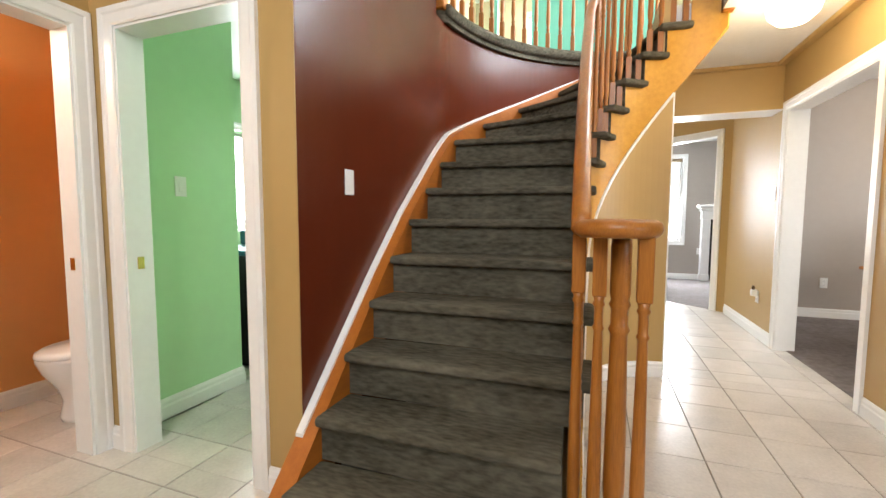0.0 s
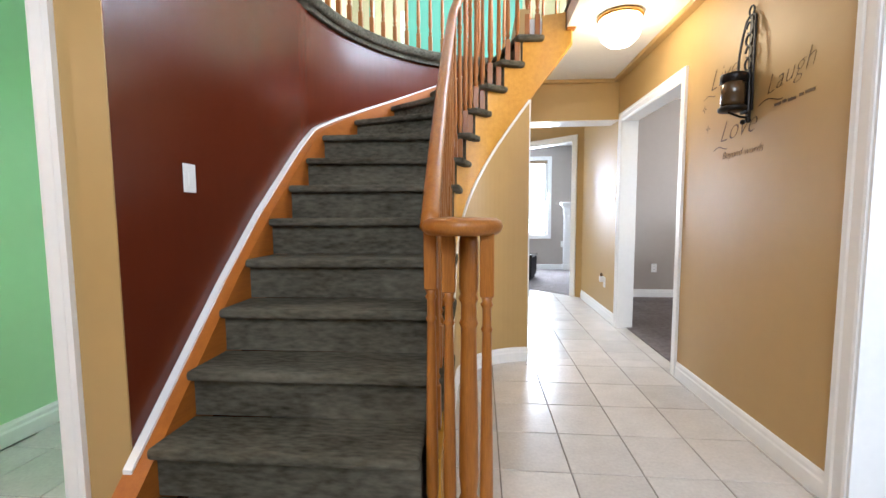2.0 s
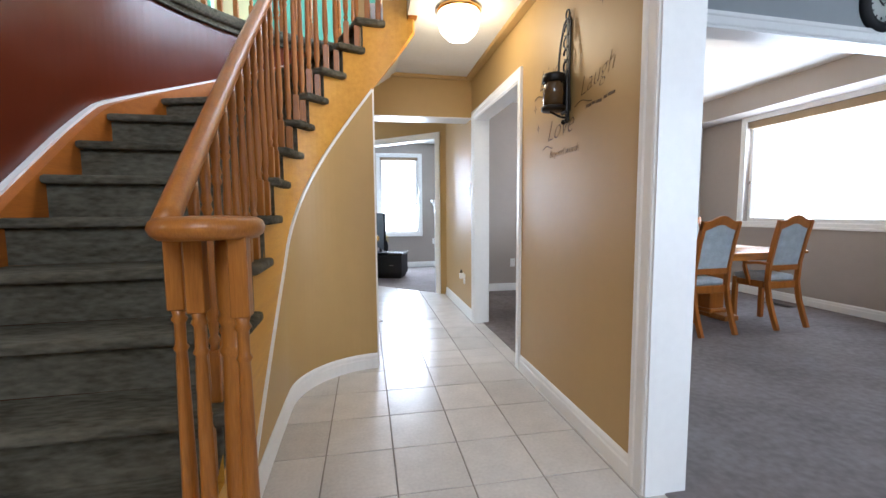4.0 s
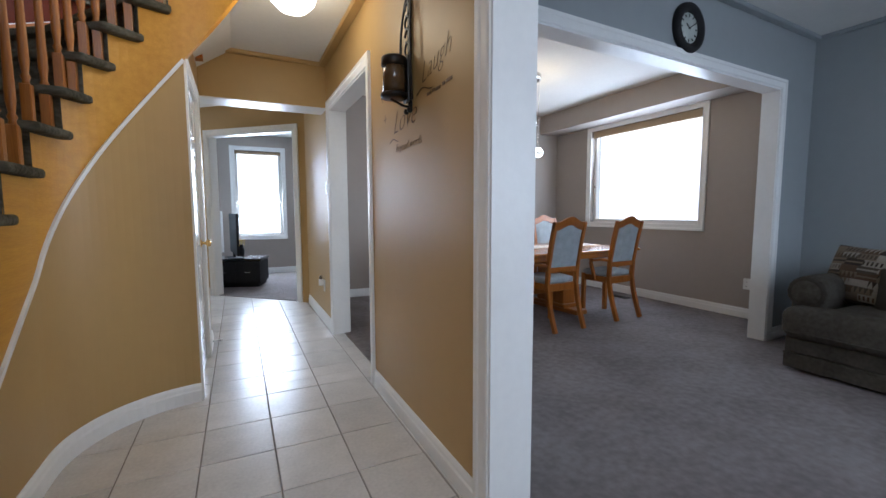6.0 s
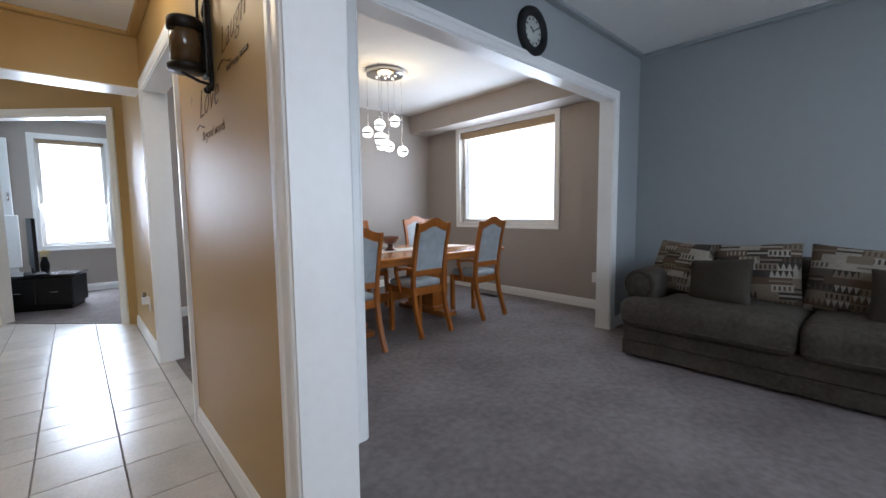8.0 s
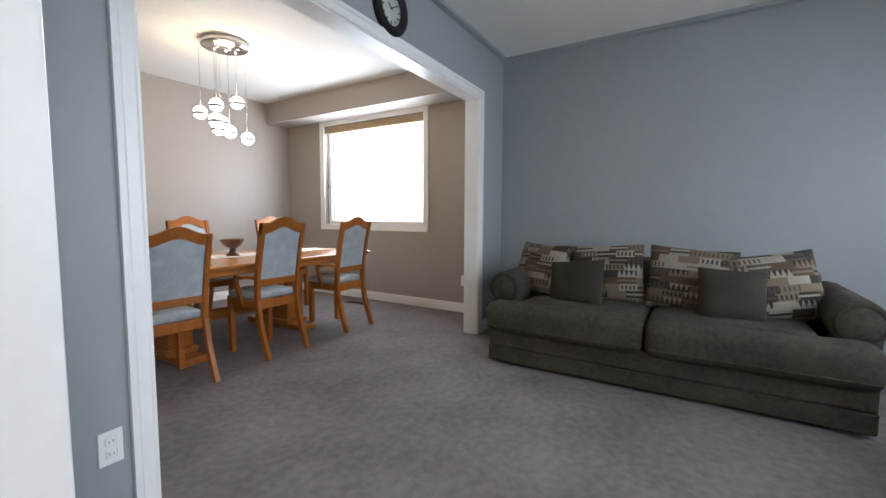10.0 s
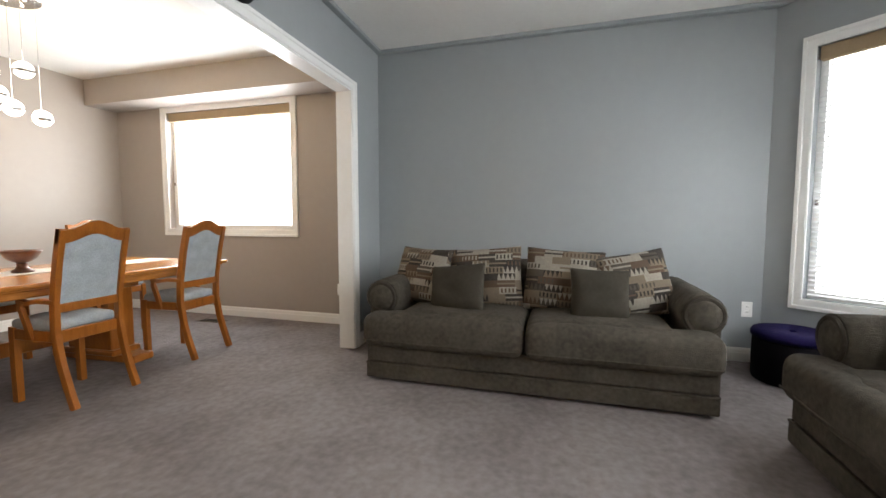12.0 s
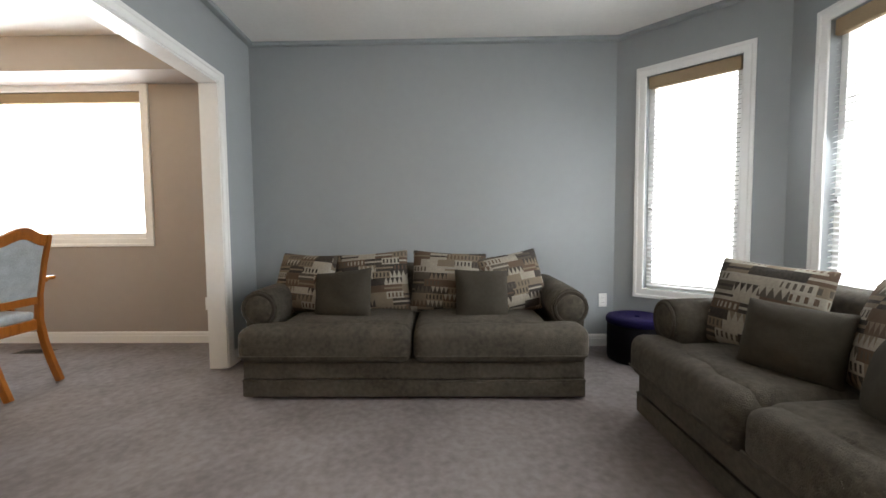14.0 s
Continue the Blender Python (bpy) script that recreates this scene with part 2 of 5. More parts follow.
# ---- building helpers ----
def box(bm, x0, x1, y0, y1, z0, z1, bevel=0.0, m=None, segs=1):
    r = bmesh.ops.create_cube(bm, size=1.0)
    vs = r["verts"]
    for v in vs:
        v.co = Vector((x0 + (v.co.x + 0.5) * (x1 - x0), y0 + (v.co.y + 0.5) * (y1 - y0), z0 + (v.co.z + 0.5) * (z1 - z0)))
    if bevel:
        es = list({e for v in vs for e in v.link_edges})
        r = bmesh.ops.bevel(bm, geom=es, offset=bevel, segments=segs, affect="EDGES", profile=0.5)
        vs = list({v for f in r["faces"] for v in f.verts})
    if m is not None:
        bmesh.ops.transform(bm, matrix=m, verts=vs)
    return vs


def lathe(bm, profile, at=(0, 0, 0), segs=12, m=None):
    """Turn a profile of (radius, height) round the upright through at."""
    rings = []
    for r, h in profile:
        rings.append([bm.verts.new((at[0] + r * math.cos(2 * math.pi * k / segs), at[1] + r * math.sin(2 * math.pi * k / segs), at[2] + h)) for k in range(segs)])
    for a, b in zip(rings, rings[1:]):
        for k in range(segs):
            f = bm.faces.new((a[k], a[(k + 1) % segs], b[(k + 1) % segs], b[k]))
            f.smooth = True
    bm.faces.new(rings[0][::-1])
    bm.faces.new(rings[-1])
    vs = [v for ring in rings for v in ring]
    if m is not None:
        bmesh.ops.transform(bm, matrix=m, verts=vs)
    return vs


def sweep(bm, pts, section, closed=False, up=Vector((0, 0, 1))):
    """Carry a flat section (side, rise) along a line of points."""
    pts = [Vector(p) for p in pts]
    rings = []
    for i, p in enumerate(pts):
        a, b = pts[max(i - 1, 0)], pts[min(i + 1, len(pts) - 1)]
        d = (b - a).normalized()
        side = d.cross(up).normalized()
        rise = side.cross(d).normalized()
        rings.append([bm.verts.new(p + side * s + rise * r) for s, r in section])
    n = len(section)
    for a, b in zip(rings, rings[1:]):
        for k in range(n):
            f = bm.faces.new((a[k], b[k], b[(k + 1) % n], a[(k + 1) % n]))
            f.smooth = n > 9
    bm.faces.new(rings[0])
    bm.faces.new(rings[-1][::-1])


def link(name, bm, mat, parent=None, label="", smooth=False):
    bmesh.ops.recalc_face_normals(bm, faces=bm.faces)
    me = bpy.data.meshes.new(name)
    if smooth:
        for f in bm.faces:
            f.smooth = True
    bm.to_mesh(me)
    bm.free()
    for mm in mat if isinstance(mat, (list, tuple)) else [mat]:
        me.materials.append(mm)
    ob = new(name, me)
    if parent:
        ob.parent = parent
    if label:
        ob["label"] = label
    return ob


def part(name, bm, mat, parent, label="", smooth=False):
    return link(name, bm, mat, parent, label, smooth)


def block(name, mat, dims, parent=None, bevel=0.0, label="", segs=1, smooth=False):
    bm = bmesh.new()
    box(bm, *dims, bevel=bevel, segs=segs)
    return link(name, bm, mat, parent, label, smooth)


def thing(name, label, category, at=(0, 0, 0), turn=0.0, group=""):
    ob = new(name)
    ob.empty_display_size = 0.1
    ob.matrix_world = pose(*at, 0, 0, turn)
    return tagged(ob, label, category, group)


def structure(ob, label="", category=""):
    return tagged(ob, label, category, kind="structure")


def along(p0, p1):
    """The pose of a wall's own axes: x along it, y to its left, z up."""
    return pose(p0[0], p0[1], 0, 0, 0, math.degrees(math.atan2(p1[1] - p0[1], p1[0] - p0[0])))


def wall(name, p0, p1, z0, z1, thick, mat_left, mat_right, openings=(), label=""):
    """An upright wall from p0 to p1, its body to the left of that line; openings are (from, to, bottom, top) along it.
    mat_right shows on the face along the line itself, mat_left on the far face."""
    length = math.hypot(p1[0] - p0[0], p1[1] - p0[1])
    bm = bmesh.new()
    us = sorted({0, length, *[o[0] for o in openings], *[o[1] for o in openings]})
    zs = sorted({z0, z1, *[o[2] for o in openings], *[o[3] for o in openings]})

    def solid(i, j):
        if not (0 <= i < len(us) - 1 and 0 <= j < len(zs) - 1):
            return False
        u, z = (us[i] + us[i + 1]) / 2, (zs[j] + zs[j + 1]) / 2
        return not any(o[0] < u < o[1] and o[2] < z < o[3] for o in openings)

    def quad(*vs):
        return bm.faces.new([bm.verts.new(v) for v in vs])

    for i in range(len(us) - 1):
        for j in range(len(zs) - 1):
            if not solid(i, j):
                continue
            a, b, c, d = us[i], us[i + 1], zs[j], zs[j + 1]
            quad((a, 0, c), (b, 0, c), (b, 0, d), (a, 0, d)).material_index = 0
            quad((a, thick, c), (a, thick, d), (b, thick, d), (b, thick, c)).material_index = 1
            for di, dj, q in ((-1, 0, ((a, 0, c), (a, 0, d), (a, thick, d), (a, thick, c))), (1, 0, ((b, 0, c), (b, thick, c), (b, thick, d), (b, 0, d))),
                              (0, -1, ((a, 0, c), (a, thick, c), (b, thick, c), (b, 0, c))), (0, 1, ((a, 0, d), (b, 0, d), (b, thick, d), (a, thick, d)))):
                if not solid(i + di, j + dj):
                    quad(*q).material_index = 0
    bmesh.ops.remove_doubles(bm, verts=bm.verts, dist=1e-5)
    ob = link(name, bm, [mat_right, mat_left])
    ob.matrix_world = along(p0, p1)
    return structure(ob, label or "painted plaster wall", "wall")


def moulding(bm, w, d):
    """A flat casing board w wide and d proud with a raised outer lip: sections as (offset, proud)."""
    return [(0, 0), (0, d * 0.55), (w * 0.12, d * 0.75), (w * 0.62, d * 0.75), (w * 0.72, d), (w, d), (w, 0)]


def casing(name, p0, p1, a, b, top, w=0.075, d=0.02, side=-1, off=0.0, sill=None, legs=(True, True), mat=None, label="white painted wooden casing"):
    """Trim round an opening from a to b along the line p0-p1, up to top; side -1 stands proud to the right of the line."""
    bm = bmesh.new()

    def strip(q0, q1, inner0, inner1):
        prof = moulding(bm, w, d)
        rings = []
        for q, o in ((q0, inner0), (q1, inner1)):
            rings.append([bm.verts.new((q[0] + o[0] * s, side * pr + off, q[1] + o[1] * s)) for s, pr in prof])
        for k in range(len(prof)):
            bm.faces.new((rings[0][k], rings[1][k], rings[1][(k + 1) % len(prof)], rings[0][(k + 1) % len(prof)]))
        bm.faces.new(rings[0])
        bm.faces.new(rings[1][::-1])

    base = sill if sill is not None else 0.0
    if legs[0]:
        strip((a, base), (a, top), (-1, -1 if sill is not None else 0), (-1, 1))
    if legs[1]:
        strip((b, base), (b, top), (1, -1 if sill is not None else 0), (1, 1))
    strip((a, top), (b, top), (-1, 1), (1, 1))
    if sill is not None:
        strip((a, base), (b, base), (-1, -1), (1, -1))
    ob = link(name, bm, mat or white)
    ob.matrix_world = along(p0, p1)
    return structure(ob, label, "trim")


def baseboard(pts, h=0.115, d=0.016, mat=None):
    """A skirting along a line of floor points, proud to the right of the walking direction."""
    bm = bmesh.new()
    sweep(bm, [(x, y, 0) for x, y in pts], [(0, 0), (d, 0), (d, h * 0.62), (d * 0.75, h * 0.7), (d * 0.7, h * 0.86), (d * 0.3, h), (0, h)])
    return structure(link("baseboard", bm, mat or white), "white painted wooden baseboard", "baseboard")


# ---- floors ----
structure(block("floor", grout, (-3.4, 1.88, -2.5, 8.7, -0.12, -0.005)), "grey grouted tile floor bed", "floor")
bm = bmesh.new()
for f in ([(1.88, -2.2), (6.1, -2.2), (6.1, 6.3), (1.88, 6.3)], [(1.88, 6.3), (4.2, 6.3), (4.2, 9.4), (0.42, 9.4), (0.42, 7.48), (1.879, 6.1)]):
    lo = [bm.verts.new((x, y, -0.1)) for x, y in f]
    hi = [bm.verts.new((x, y, 0.006)) for x, y in f]
    bm.faces.new(hi)
    bm.faces.new(lo[::-1])
    for k in range(len(f)):
        bm.faces.new((lo[k], lo[(k + 1) % len(f)], hi[(k + 1) % len(f)], hi[k]))
structure(link("carpet_floor", bm, carpet), "grey cut-pile wall-to-wall carpet", "carpet")

# ---- walls ----
wall("wall_hall_east", (1.79, 6.15), (1.79, 2.58), 0, 2.74, 0.14, taupe, tan, [(1.595, 2.857, -0.2, 2.12)])
wall("wall_hall_end", (1.79, 2.58), (1.79, 1.79), 0, 2.74, 0.18, grey_blue, tan)
wall("wall_living_header", (1.79, 1.79), (1.79, -0.75), 2.25, 2.74, 0.18, grey_blue, tan)
wall("wall_foyer_east", (1.79, -0.75), (1.79, -2.4), 0, 2.74, 0.18, grey_blue, tan)
P_DIN = ((1.97, 2.44), (5.80, 2.61))
wall("wall_living_dining", *P_DIN, 0, 2.74, 0.13, taupe, grey_blue, [(0.43, 3.245, -0.2, 2.215)])
wall("wall_living_east", (5.795, 2.66), (5.795, -0.648), 0, 2.74, 0.14, grey_blue, grey_blue)
P_BAY1 = ((5.795, -0.648), (4.95, -1.493))
P_BAY2 = ((4.95, -1.493), (3.35, -1.493))
P_BAY3 = ((3.35, -1.493), (2.505, -0.648))
wall("wall_bay_side", *P_BAY1, 0, 2.74, 0.16, grey_blue, grey_blue, [(0.255, 0.925, 0.56, 2.34)])
wall("wall_bay_front", *P_BAY2, 0, 2.74, 0.16, grey_blue, grey_blue, [(0.29, 1.31, 0.56, 2.34)])
wall("wall_bay_far", *P_BAY3, 0, 2.74, 0.16, grey_blue, grey_blue, [(0.255, 0.925, 0.56, 2.34)])
wall("wall_living_south", (2.505, -0.648), (1.97, -0.648), 0, 2.74, 0.14, grey_blue, grey_blue)
P_WIN = ((5.935, 6.22), (5.935, 2.62))
wall("wall_dining_east", *P_WIN, 0, 2.74, 0.16, taupe, taupe, [(0.79, 2.51, 1.015, 2.385)])
structure(block("wall_dining_corner", taupe, (1.805, 1.93, 6.152, 6.34, 0, 2.735)), "taupe painted wall corner", "wall")
wall("wall_dining_north", (1.93, 6.22), (6.09, 6.22), 0, 2.74, 0.12, taupe, taupe)
P_DIAG = ((0.42, 7.42), (1.79, 6.15))
wall("wall_family_diagonal", *P_DIAG, 0, 2.74, 0.12, grey_blue, tan, [(0.345, 1.695, -0.2, 2.215)])
wall("wall_kitchen_side", (0.42, 9.2), (0.42, 7.46), 0, 2.74, 0.1, grey_blue, cream)
P_FAM = ((0.42, 9.2), (3.9, 9.2))
wall("wall_family_north", *P_FAM, 0, 2.74, 0.16, taupe, taupe, [(0.555, 1.355, 0.74, 2.31)])
wall("wall_family_east", (3.9, 9.2), (3.9, 6.34), 0, 2.74, 0.12, taupe, taupe)
P_KIT = ((-2.6, 8.6), (0.42, 8.6))
wall("wall_kitchen_north", *P_KIT, 0, 2.74, 0.16, tan, cream, [(1.0, 2.95, 1.05, 2.2)])
wall("wall_kitchen_west", (-2.6, 4.8), (-2.6, 8.6), 0, 2.74, 0.12, tan, cream)
wall("wall_kitchen_south", (0.735, 4.80), (-2.6, 4.80), 0, 2.74, 0.1, tan, tan)
P_CLO = ((0.735, 3.478), (0.735, 4.80))
wall("wall_closet", *P_CLO, 0, 2.74, 0.1, tan, tan, [(0.09, 0.88, -0.2, 2.04)])
P_LAU = ((-2.05, 1.43), (-0.982, 1.43))
wall("wall_laundry_door", *P_LAU, 0, 5.3, 0.12, green, tan, [(0.17, 0.93, -0.2, 2.06)])
P_BTH = ((-2.05, -2.4), (-2.05, 1.43))
wall("wall_bathroom_door", *P_BTH, 0, 5.3, 0.12, orange, tan, [(2.97, 3.745, -0.2, 2.06)])
wall("wall_stair_flat", (-0.86, 1.43), (-0.86, 2.95), 0, 5.3, 0.12, green, maroon)
structure(block("wall_stair_flat_end", tan, (-0.982, -0.861, 1.424, 1.4295, 0, 5.3)), "tan painted end of the stair wall", "wall")
wall("wall_laundry_west", (-2.10, 1.55), (-2.10, 2.32), 0, 2.74, 0.1, green, green)
wall("wall_laundry_jog", (-2.20, 2.32), (-3.2, 2.32), 0, 2.74, 0.1, green, green)
P_LW = ((-3.2, 2.32), (-3.2, 4.7))
wall("wall_laundry_far", *P_LW, 0, 2.74, 0.1, green, green, [(1.05, 2.0, 1.1, 2.05)])
wall("wall_laundry_north", (-3.2, 4.55), (-0.5, 4.55), 0, 2.74, 0.1, green, green)
wall("wall_bathroom_north", (-3.1, 2.12), (-2.2, 2.12), 0, 2.74, 0.1, orange, orange)
wall("wall_bathroom_west", (-3.1, -0.6), (-3.1, 2.2), 0, 2.74, 0.1, orange, orange)
wall("wall_bathroom_east", (-2.2, 2.2), (-2.2, 1.43), 0, 2.74, 0.03, orange, orange)
wall("wall_bathroom_south", (-2.17, -0.6), (-3.1, -0.6), 0, 2.74, 0.1, orange, orange)
wall("wall_entry", (1.97, -2.4), (-2.17, -2.4), 0, 5.3, 0.14, tan, tan, [(0.97, 2.57, 2.4, 4.6)])
P_UE = ((1.79, 8.2), (1.79, -2.4))
wall("wall_upper_east", *P_UE, 2.75, 5.3, 0.12, cream, cream, [(3.3, 5.0, 3.3, 4.7)])
wall("wall_upper_west", (-2.05, 1.55), (-2.05, 8.2), 2.75, 5.3, 0.12, cream, cream)
P_UP = ((-2.05, 8.2), (1.91, 8.2))
wall("wall_upper_north", *P_UP, 2.75, 5.3, 0.12, cream, cream, [(1.0, 2.6, 3.6, 4.9)])
wall("wall_upper_room", (-1.25, 6.35), (0.95, 6.35), 2.75, 5.3, 0.1, teal, teal, [(0.05, 0.55, 2.74, 4.8)])

# ---- ceilings ----
def ceiling(name, x0, x1, y0, y1, z, mat=None, t=0.12, label="white stippled ceiling"):
    return structure(block(name, mat or ceiling_white, (x0, x1, y0, y1, z, z + t)), label, "ceiling")


ceiling("ceiling_living", 1.975, 5.93, -1.66, 2.64, 2.735)
ceiling("ceiling_dining", 1.93, 6.08, 2.64, 6.33, 2.735)
ceiling("ceiling_hall", 1.0, 1.785, 2.2, 4.68, 2.56)
ceiling("ceiling_rear_hall", -2.6, 1.785, 4.95, 8.6, 2.6)
ceiling("ceiling_family", 0.42, 4.0, 6.345, 9.3, 2.605)
ceiling("ceiling_laundry", -3.3, -0.99, 1.56, 4.65, 2.56)
ceiling("ceiling_bathroom", -3.2, -2.175, -0.6, 2.3, 2.56)
ceiling("ceiling_upper", -2.2, 1.95, -2.5, 8.35, 5.3)
bm = bmesh.new()
for y0, y1 in ((3.52, 4.68),):
    vs = [bm.verts.new(p) for p in ((0.70, y0, 2.36), (1.0, y0, 2.56), (1.0, y0, 2.68), (0.70, y0, 2.68), (0.70, y1, 2.36), (1.0, y1, 2.56), (1.0, y1, 2.68), (0.70, y1, 2.68))]
    for q in ((0, 1, 2, 3), (7, 6, 5, 4), (0, 4, 5, 1), (1, 5, 6, 2), (2, 6, 7, 3), (3, 7, 4, 0)):
        bm.faces.new([vs[k] for k in q])
structure(link("ceiling_slope", bm, ceiling_white), "white sloping soffit under the upper stair", "ceiling")
structure(block("beam", tan, (0.635, 1.788, 4.68, 4.95, 2.154, 2.72)), "tan painted dropped hall beam", "beam")
structure(block("beam_soffit", white, (0.635, 1.788, 4.676, 4.952, 2.146, 2.154)), "white painted underside of the hall beam", "trim")
structure(block("bulkhead", taupe, (5.57, 5.933, 2.76, 6.218, 2.445, 2.733)), "taupe painted bulkhead above the window", "beam")

# ---- trim ----
def cornice(name, pts, z, mat, h=0.03, d=0.066):
    bm = bmesh.new()
    sweep(bm, [(x, y, z) for x, y in pts], [(0, 0), (0, -h), (d * 0.9, -h), (d, -h * 0.7), (d, 0)])
    return structure(link(name, bm, mat), "painted crown strip along the ceiling", "trim")


cornice("trim", [(1.975, 2.435), (5.79, 2.605), (5.79, -0.648), (4.95, -1.488), (3.35, -1.488)], 2.734, grey_blue)
cornice("trim", [(0.74, 4.675), (1.785, 4.675), (1.785, 2.2)], 2.559, tan)

H_EAST = ((1.79, 6.15), (1.79, 1.79))
casing("trim", *H_EAST, 1.595, 2.857, 2.12)
casing("trim", *H_EAST, 1.595, 2.857, 2.12, side=1, off=0.14)
casing("trim", *P_DIN, 0.43, 3.245, 2.215)
casing("trim", *P_DIN, 0.43, 3.245, 2.215, side=1, off=0.13)
casing("trim", *P_DIAG, 0.345, 1.695, 2.215)
casing("trim", *P_CLO, 0.09, 0.88, 2.04)
casing("trim", *P_LAU, 0.17, 0.93, 2.06, w=0.085)
casing("trim", *P_BTH, 2.97, 3.745, 2.06, w=0.08)
casing("trim", (1.79, 1.79), (1.79, -0.75), 0.0, 2.54, 2.25, w=0.085)
casing("trim", (1.79, 1.79), (1.79, -0.75), 0.0, 2.54, 2.25, side=1, off=0.18, w=0.075)


def lining(p0, p1, a, b, top, thick, t=0.012):
    """Jamb boards that line an opening."""
    bm = bmesh.new()
    box(bm, a, a + t, -0.004, thick + 0.004, 0, top)
    box(bm, b - t, b, -0.004, thick + 0.004, 0, top)
    box(bm, a + t, b - t, -0.004, thick + 0.004, top - t, top)
    ob = link("trim", bm, white)
    ob.matrix_world = along(p0, p1)
    return structure(ob, "white painted jamb boards lining the opening", "trim")


lining(*H_EAST, 1.595, 2.857, 2.12, 0.14)
lining(*P_DIN, 0.43, 3.245, 2.215, 0.13)
lining(*P_DIAG, 0.345, 1.695, 2.215, 0.12)
lining(*P_CLO, 0.09, 0.88, 2.04, 0.1)
lining(*P_LAU, 0.17, 0.93, 2.06, 0.12)
lining(*P_BTH, 2.97, 3.745, 2.06, 0.12)
lining((1.79, 1.79), (1.79, -0.75), 0.0, 2.54, 2.25, 0.18)

baseboard([(1.79, 3.21), (1.79, 1.875)][::1])
baseboard([(1.79, 6.12), (1.79, 4.635)])
baseboard([(5.795, 2.60), (5.795, -0.648), (4.95, -1.493), (3.35, -1.493)])
baseboard([(5.30, 2.588), (5.795, 2.61)])
baseboard([(1.97, 2.44), (2.325, 2.456)])
baseboard([(1.93, 6.22), (5.935, 6.22), (5.935, 2.75)])
baseboard([(-2.10, 1.56), (-2.10, 2.32)], d=0.03)
baseboard([(-3.1, -0.6), (-3.1, 2.2), (-2.2, 2.2)])
baseboard([(0.42, 9.2), (3.9, 9.2), (3.9, 6.36)])
baseboard([(0.735, 4.45), (0.735, 4.80)])
baseboard([(0.42, 7.42), (0.60, 7.253)])
baseboard([(-2.05, 1.427), (-2.05, 1.43), (-1.97, 1.43)])
baseboard([(-1.03, 1.424), (-0.86, 1.424)])

# ---- windows ----
def window(name, p0, p1, a, b, z0, z1, thick, mullions=0, slats=True, shade=0.10, label="white framed window"):
    """A framed window in a wall's opening with its casing, panes, rolled shade and blind slats, and the bright sky behind."""
    m = along(p0, p1)
    win = new(name)
    win.matrix_world = m
    structure(win, label, "window")
    bm = bmesh.new()
    f = 0.045
    y0, y1 = 0.07, thick - 0.01
    box(bm, a, a + f, y0, y1, z0, z1)
    box(bm, b - f, b, y0, y1, z0, z1)
    box(bm, a + f, b - f, y0, y1, z1 - f, z1)
    box(bm, a + f, b - f, y0, y1, z0, z0 + f)
    for k in range(mullions):
        c = a + (b - a) * (k + 1) / (mullions + 1)
        box(bm, c - 0.02, c + 0.02, y0, y1, z0 + f, z1 - f)
    part("window_frame", bm, white, win)
    n = mullions + 1
    for k in range(n):
        u0, u1 = a + (b - a) * k / n, a + (b - a) * (k + 1) / n
        p = block("pane", glass, (u0 + 0.02, u1 - 0.02, y1 - 0.03, y1 - 0.026, z0 + 0.02, z1 - 0.02), win)
        p.visible_shadow = False
    if shade:
        block("blind_headrail", shade_mat, (a + 0.012, b - 0.012, 0.012, 0.06, z1 - shade, z1 - 0.004), win, 0.006, "tan rolled shade along the top")
    if slats:
        bm = bmesh.new()
        z = z0 + 0.03
        while z < z1 - shade - 0.02:
            box(bm, a + 0.014, b - 0.014, -0.013, 0.013, -0.0008, 0.0008, m=pose(0, 0.039, z, 24, 0, 0))
            z += 0.035
        tagged(part("blind_slats", bm, blind_mat, win, "open white horizontal slats"), kind="stuff")
    for u in (a + 0.03, b - 0.03):
        block("latch", chrome, (u - 0.012, u + 0.012, 0.05, 0.07, z0 + (z1 - z0) * 0.38, z0 + (z1 - z0) * 0.38 + 0.035), win, 0.004)
    casing("trim", p0, p1, a, b, z1, sill=z0, w=0.078)
    return win


window("window_1", *P_BAY1, 0.255, 0.925, 0.56, 2.34, 0.16)
window("window_2", *P_BAY2, 0.29, 1.31, 0.56, 2.34, 0.16)
window("window_3", *P_BAY3, 0.255, 0.925, 0.56, 2.34, 0.16)
window("window_4", *P_WIN, 0.79, 2.51, 1.015, 2.385, 0.16, slats=False)
window("window_5", *P_FAM, 0.555, 1.355, 0.74, 2.31, 0.16, slats=False, shade=0.06)
window("window_6", *P_KIT, 1.0, 2.95, 1.05, 2.2, 0.16, mullions=1, slats=False, shade=0)
window("window_7", *P_LW, 1.05, 2.0, 1.1, 2.05, 0.1, slats=False, shade=0)
window("window_8", *P_UP, 1.0, 2.6, 3.6, 4.9, 0.12, slats=False, shade=0)
window("window_9", *P_UE, 3.3, 5.0, 3.3, 4.7, 0.12, mullions=1, slats=False, shade=0)
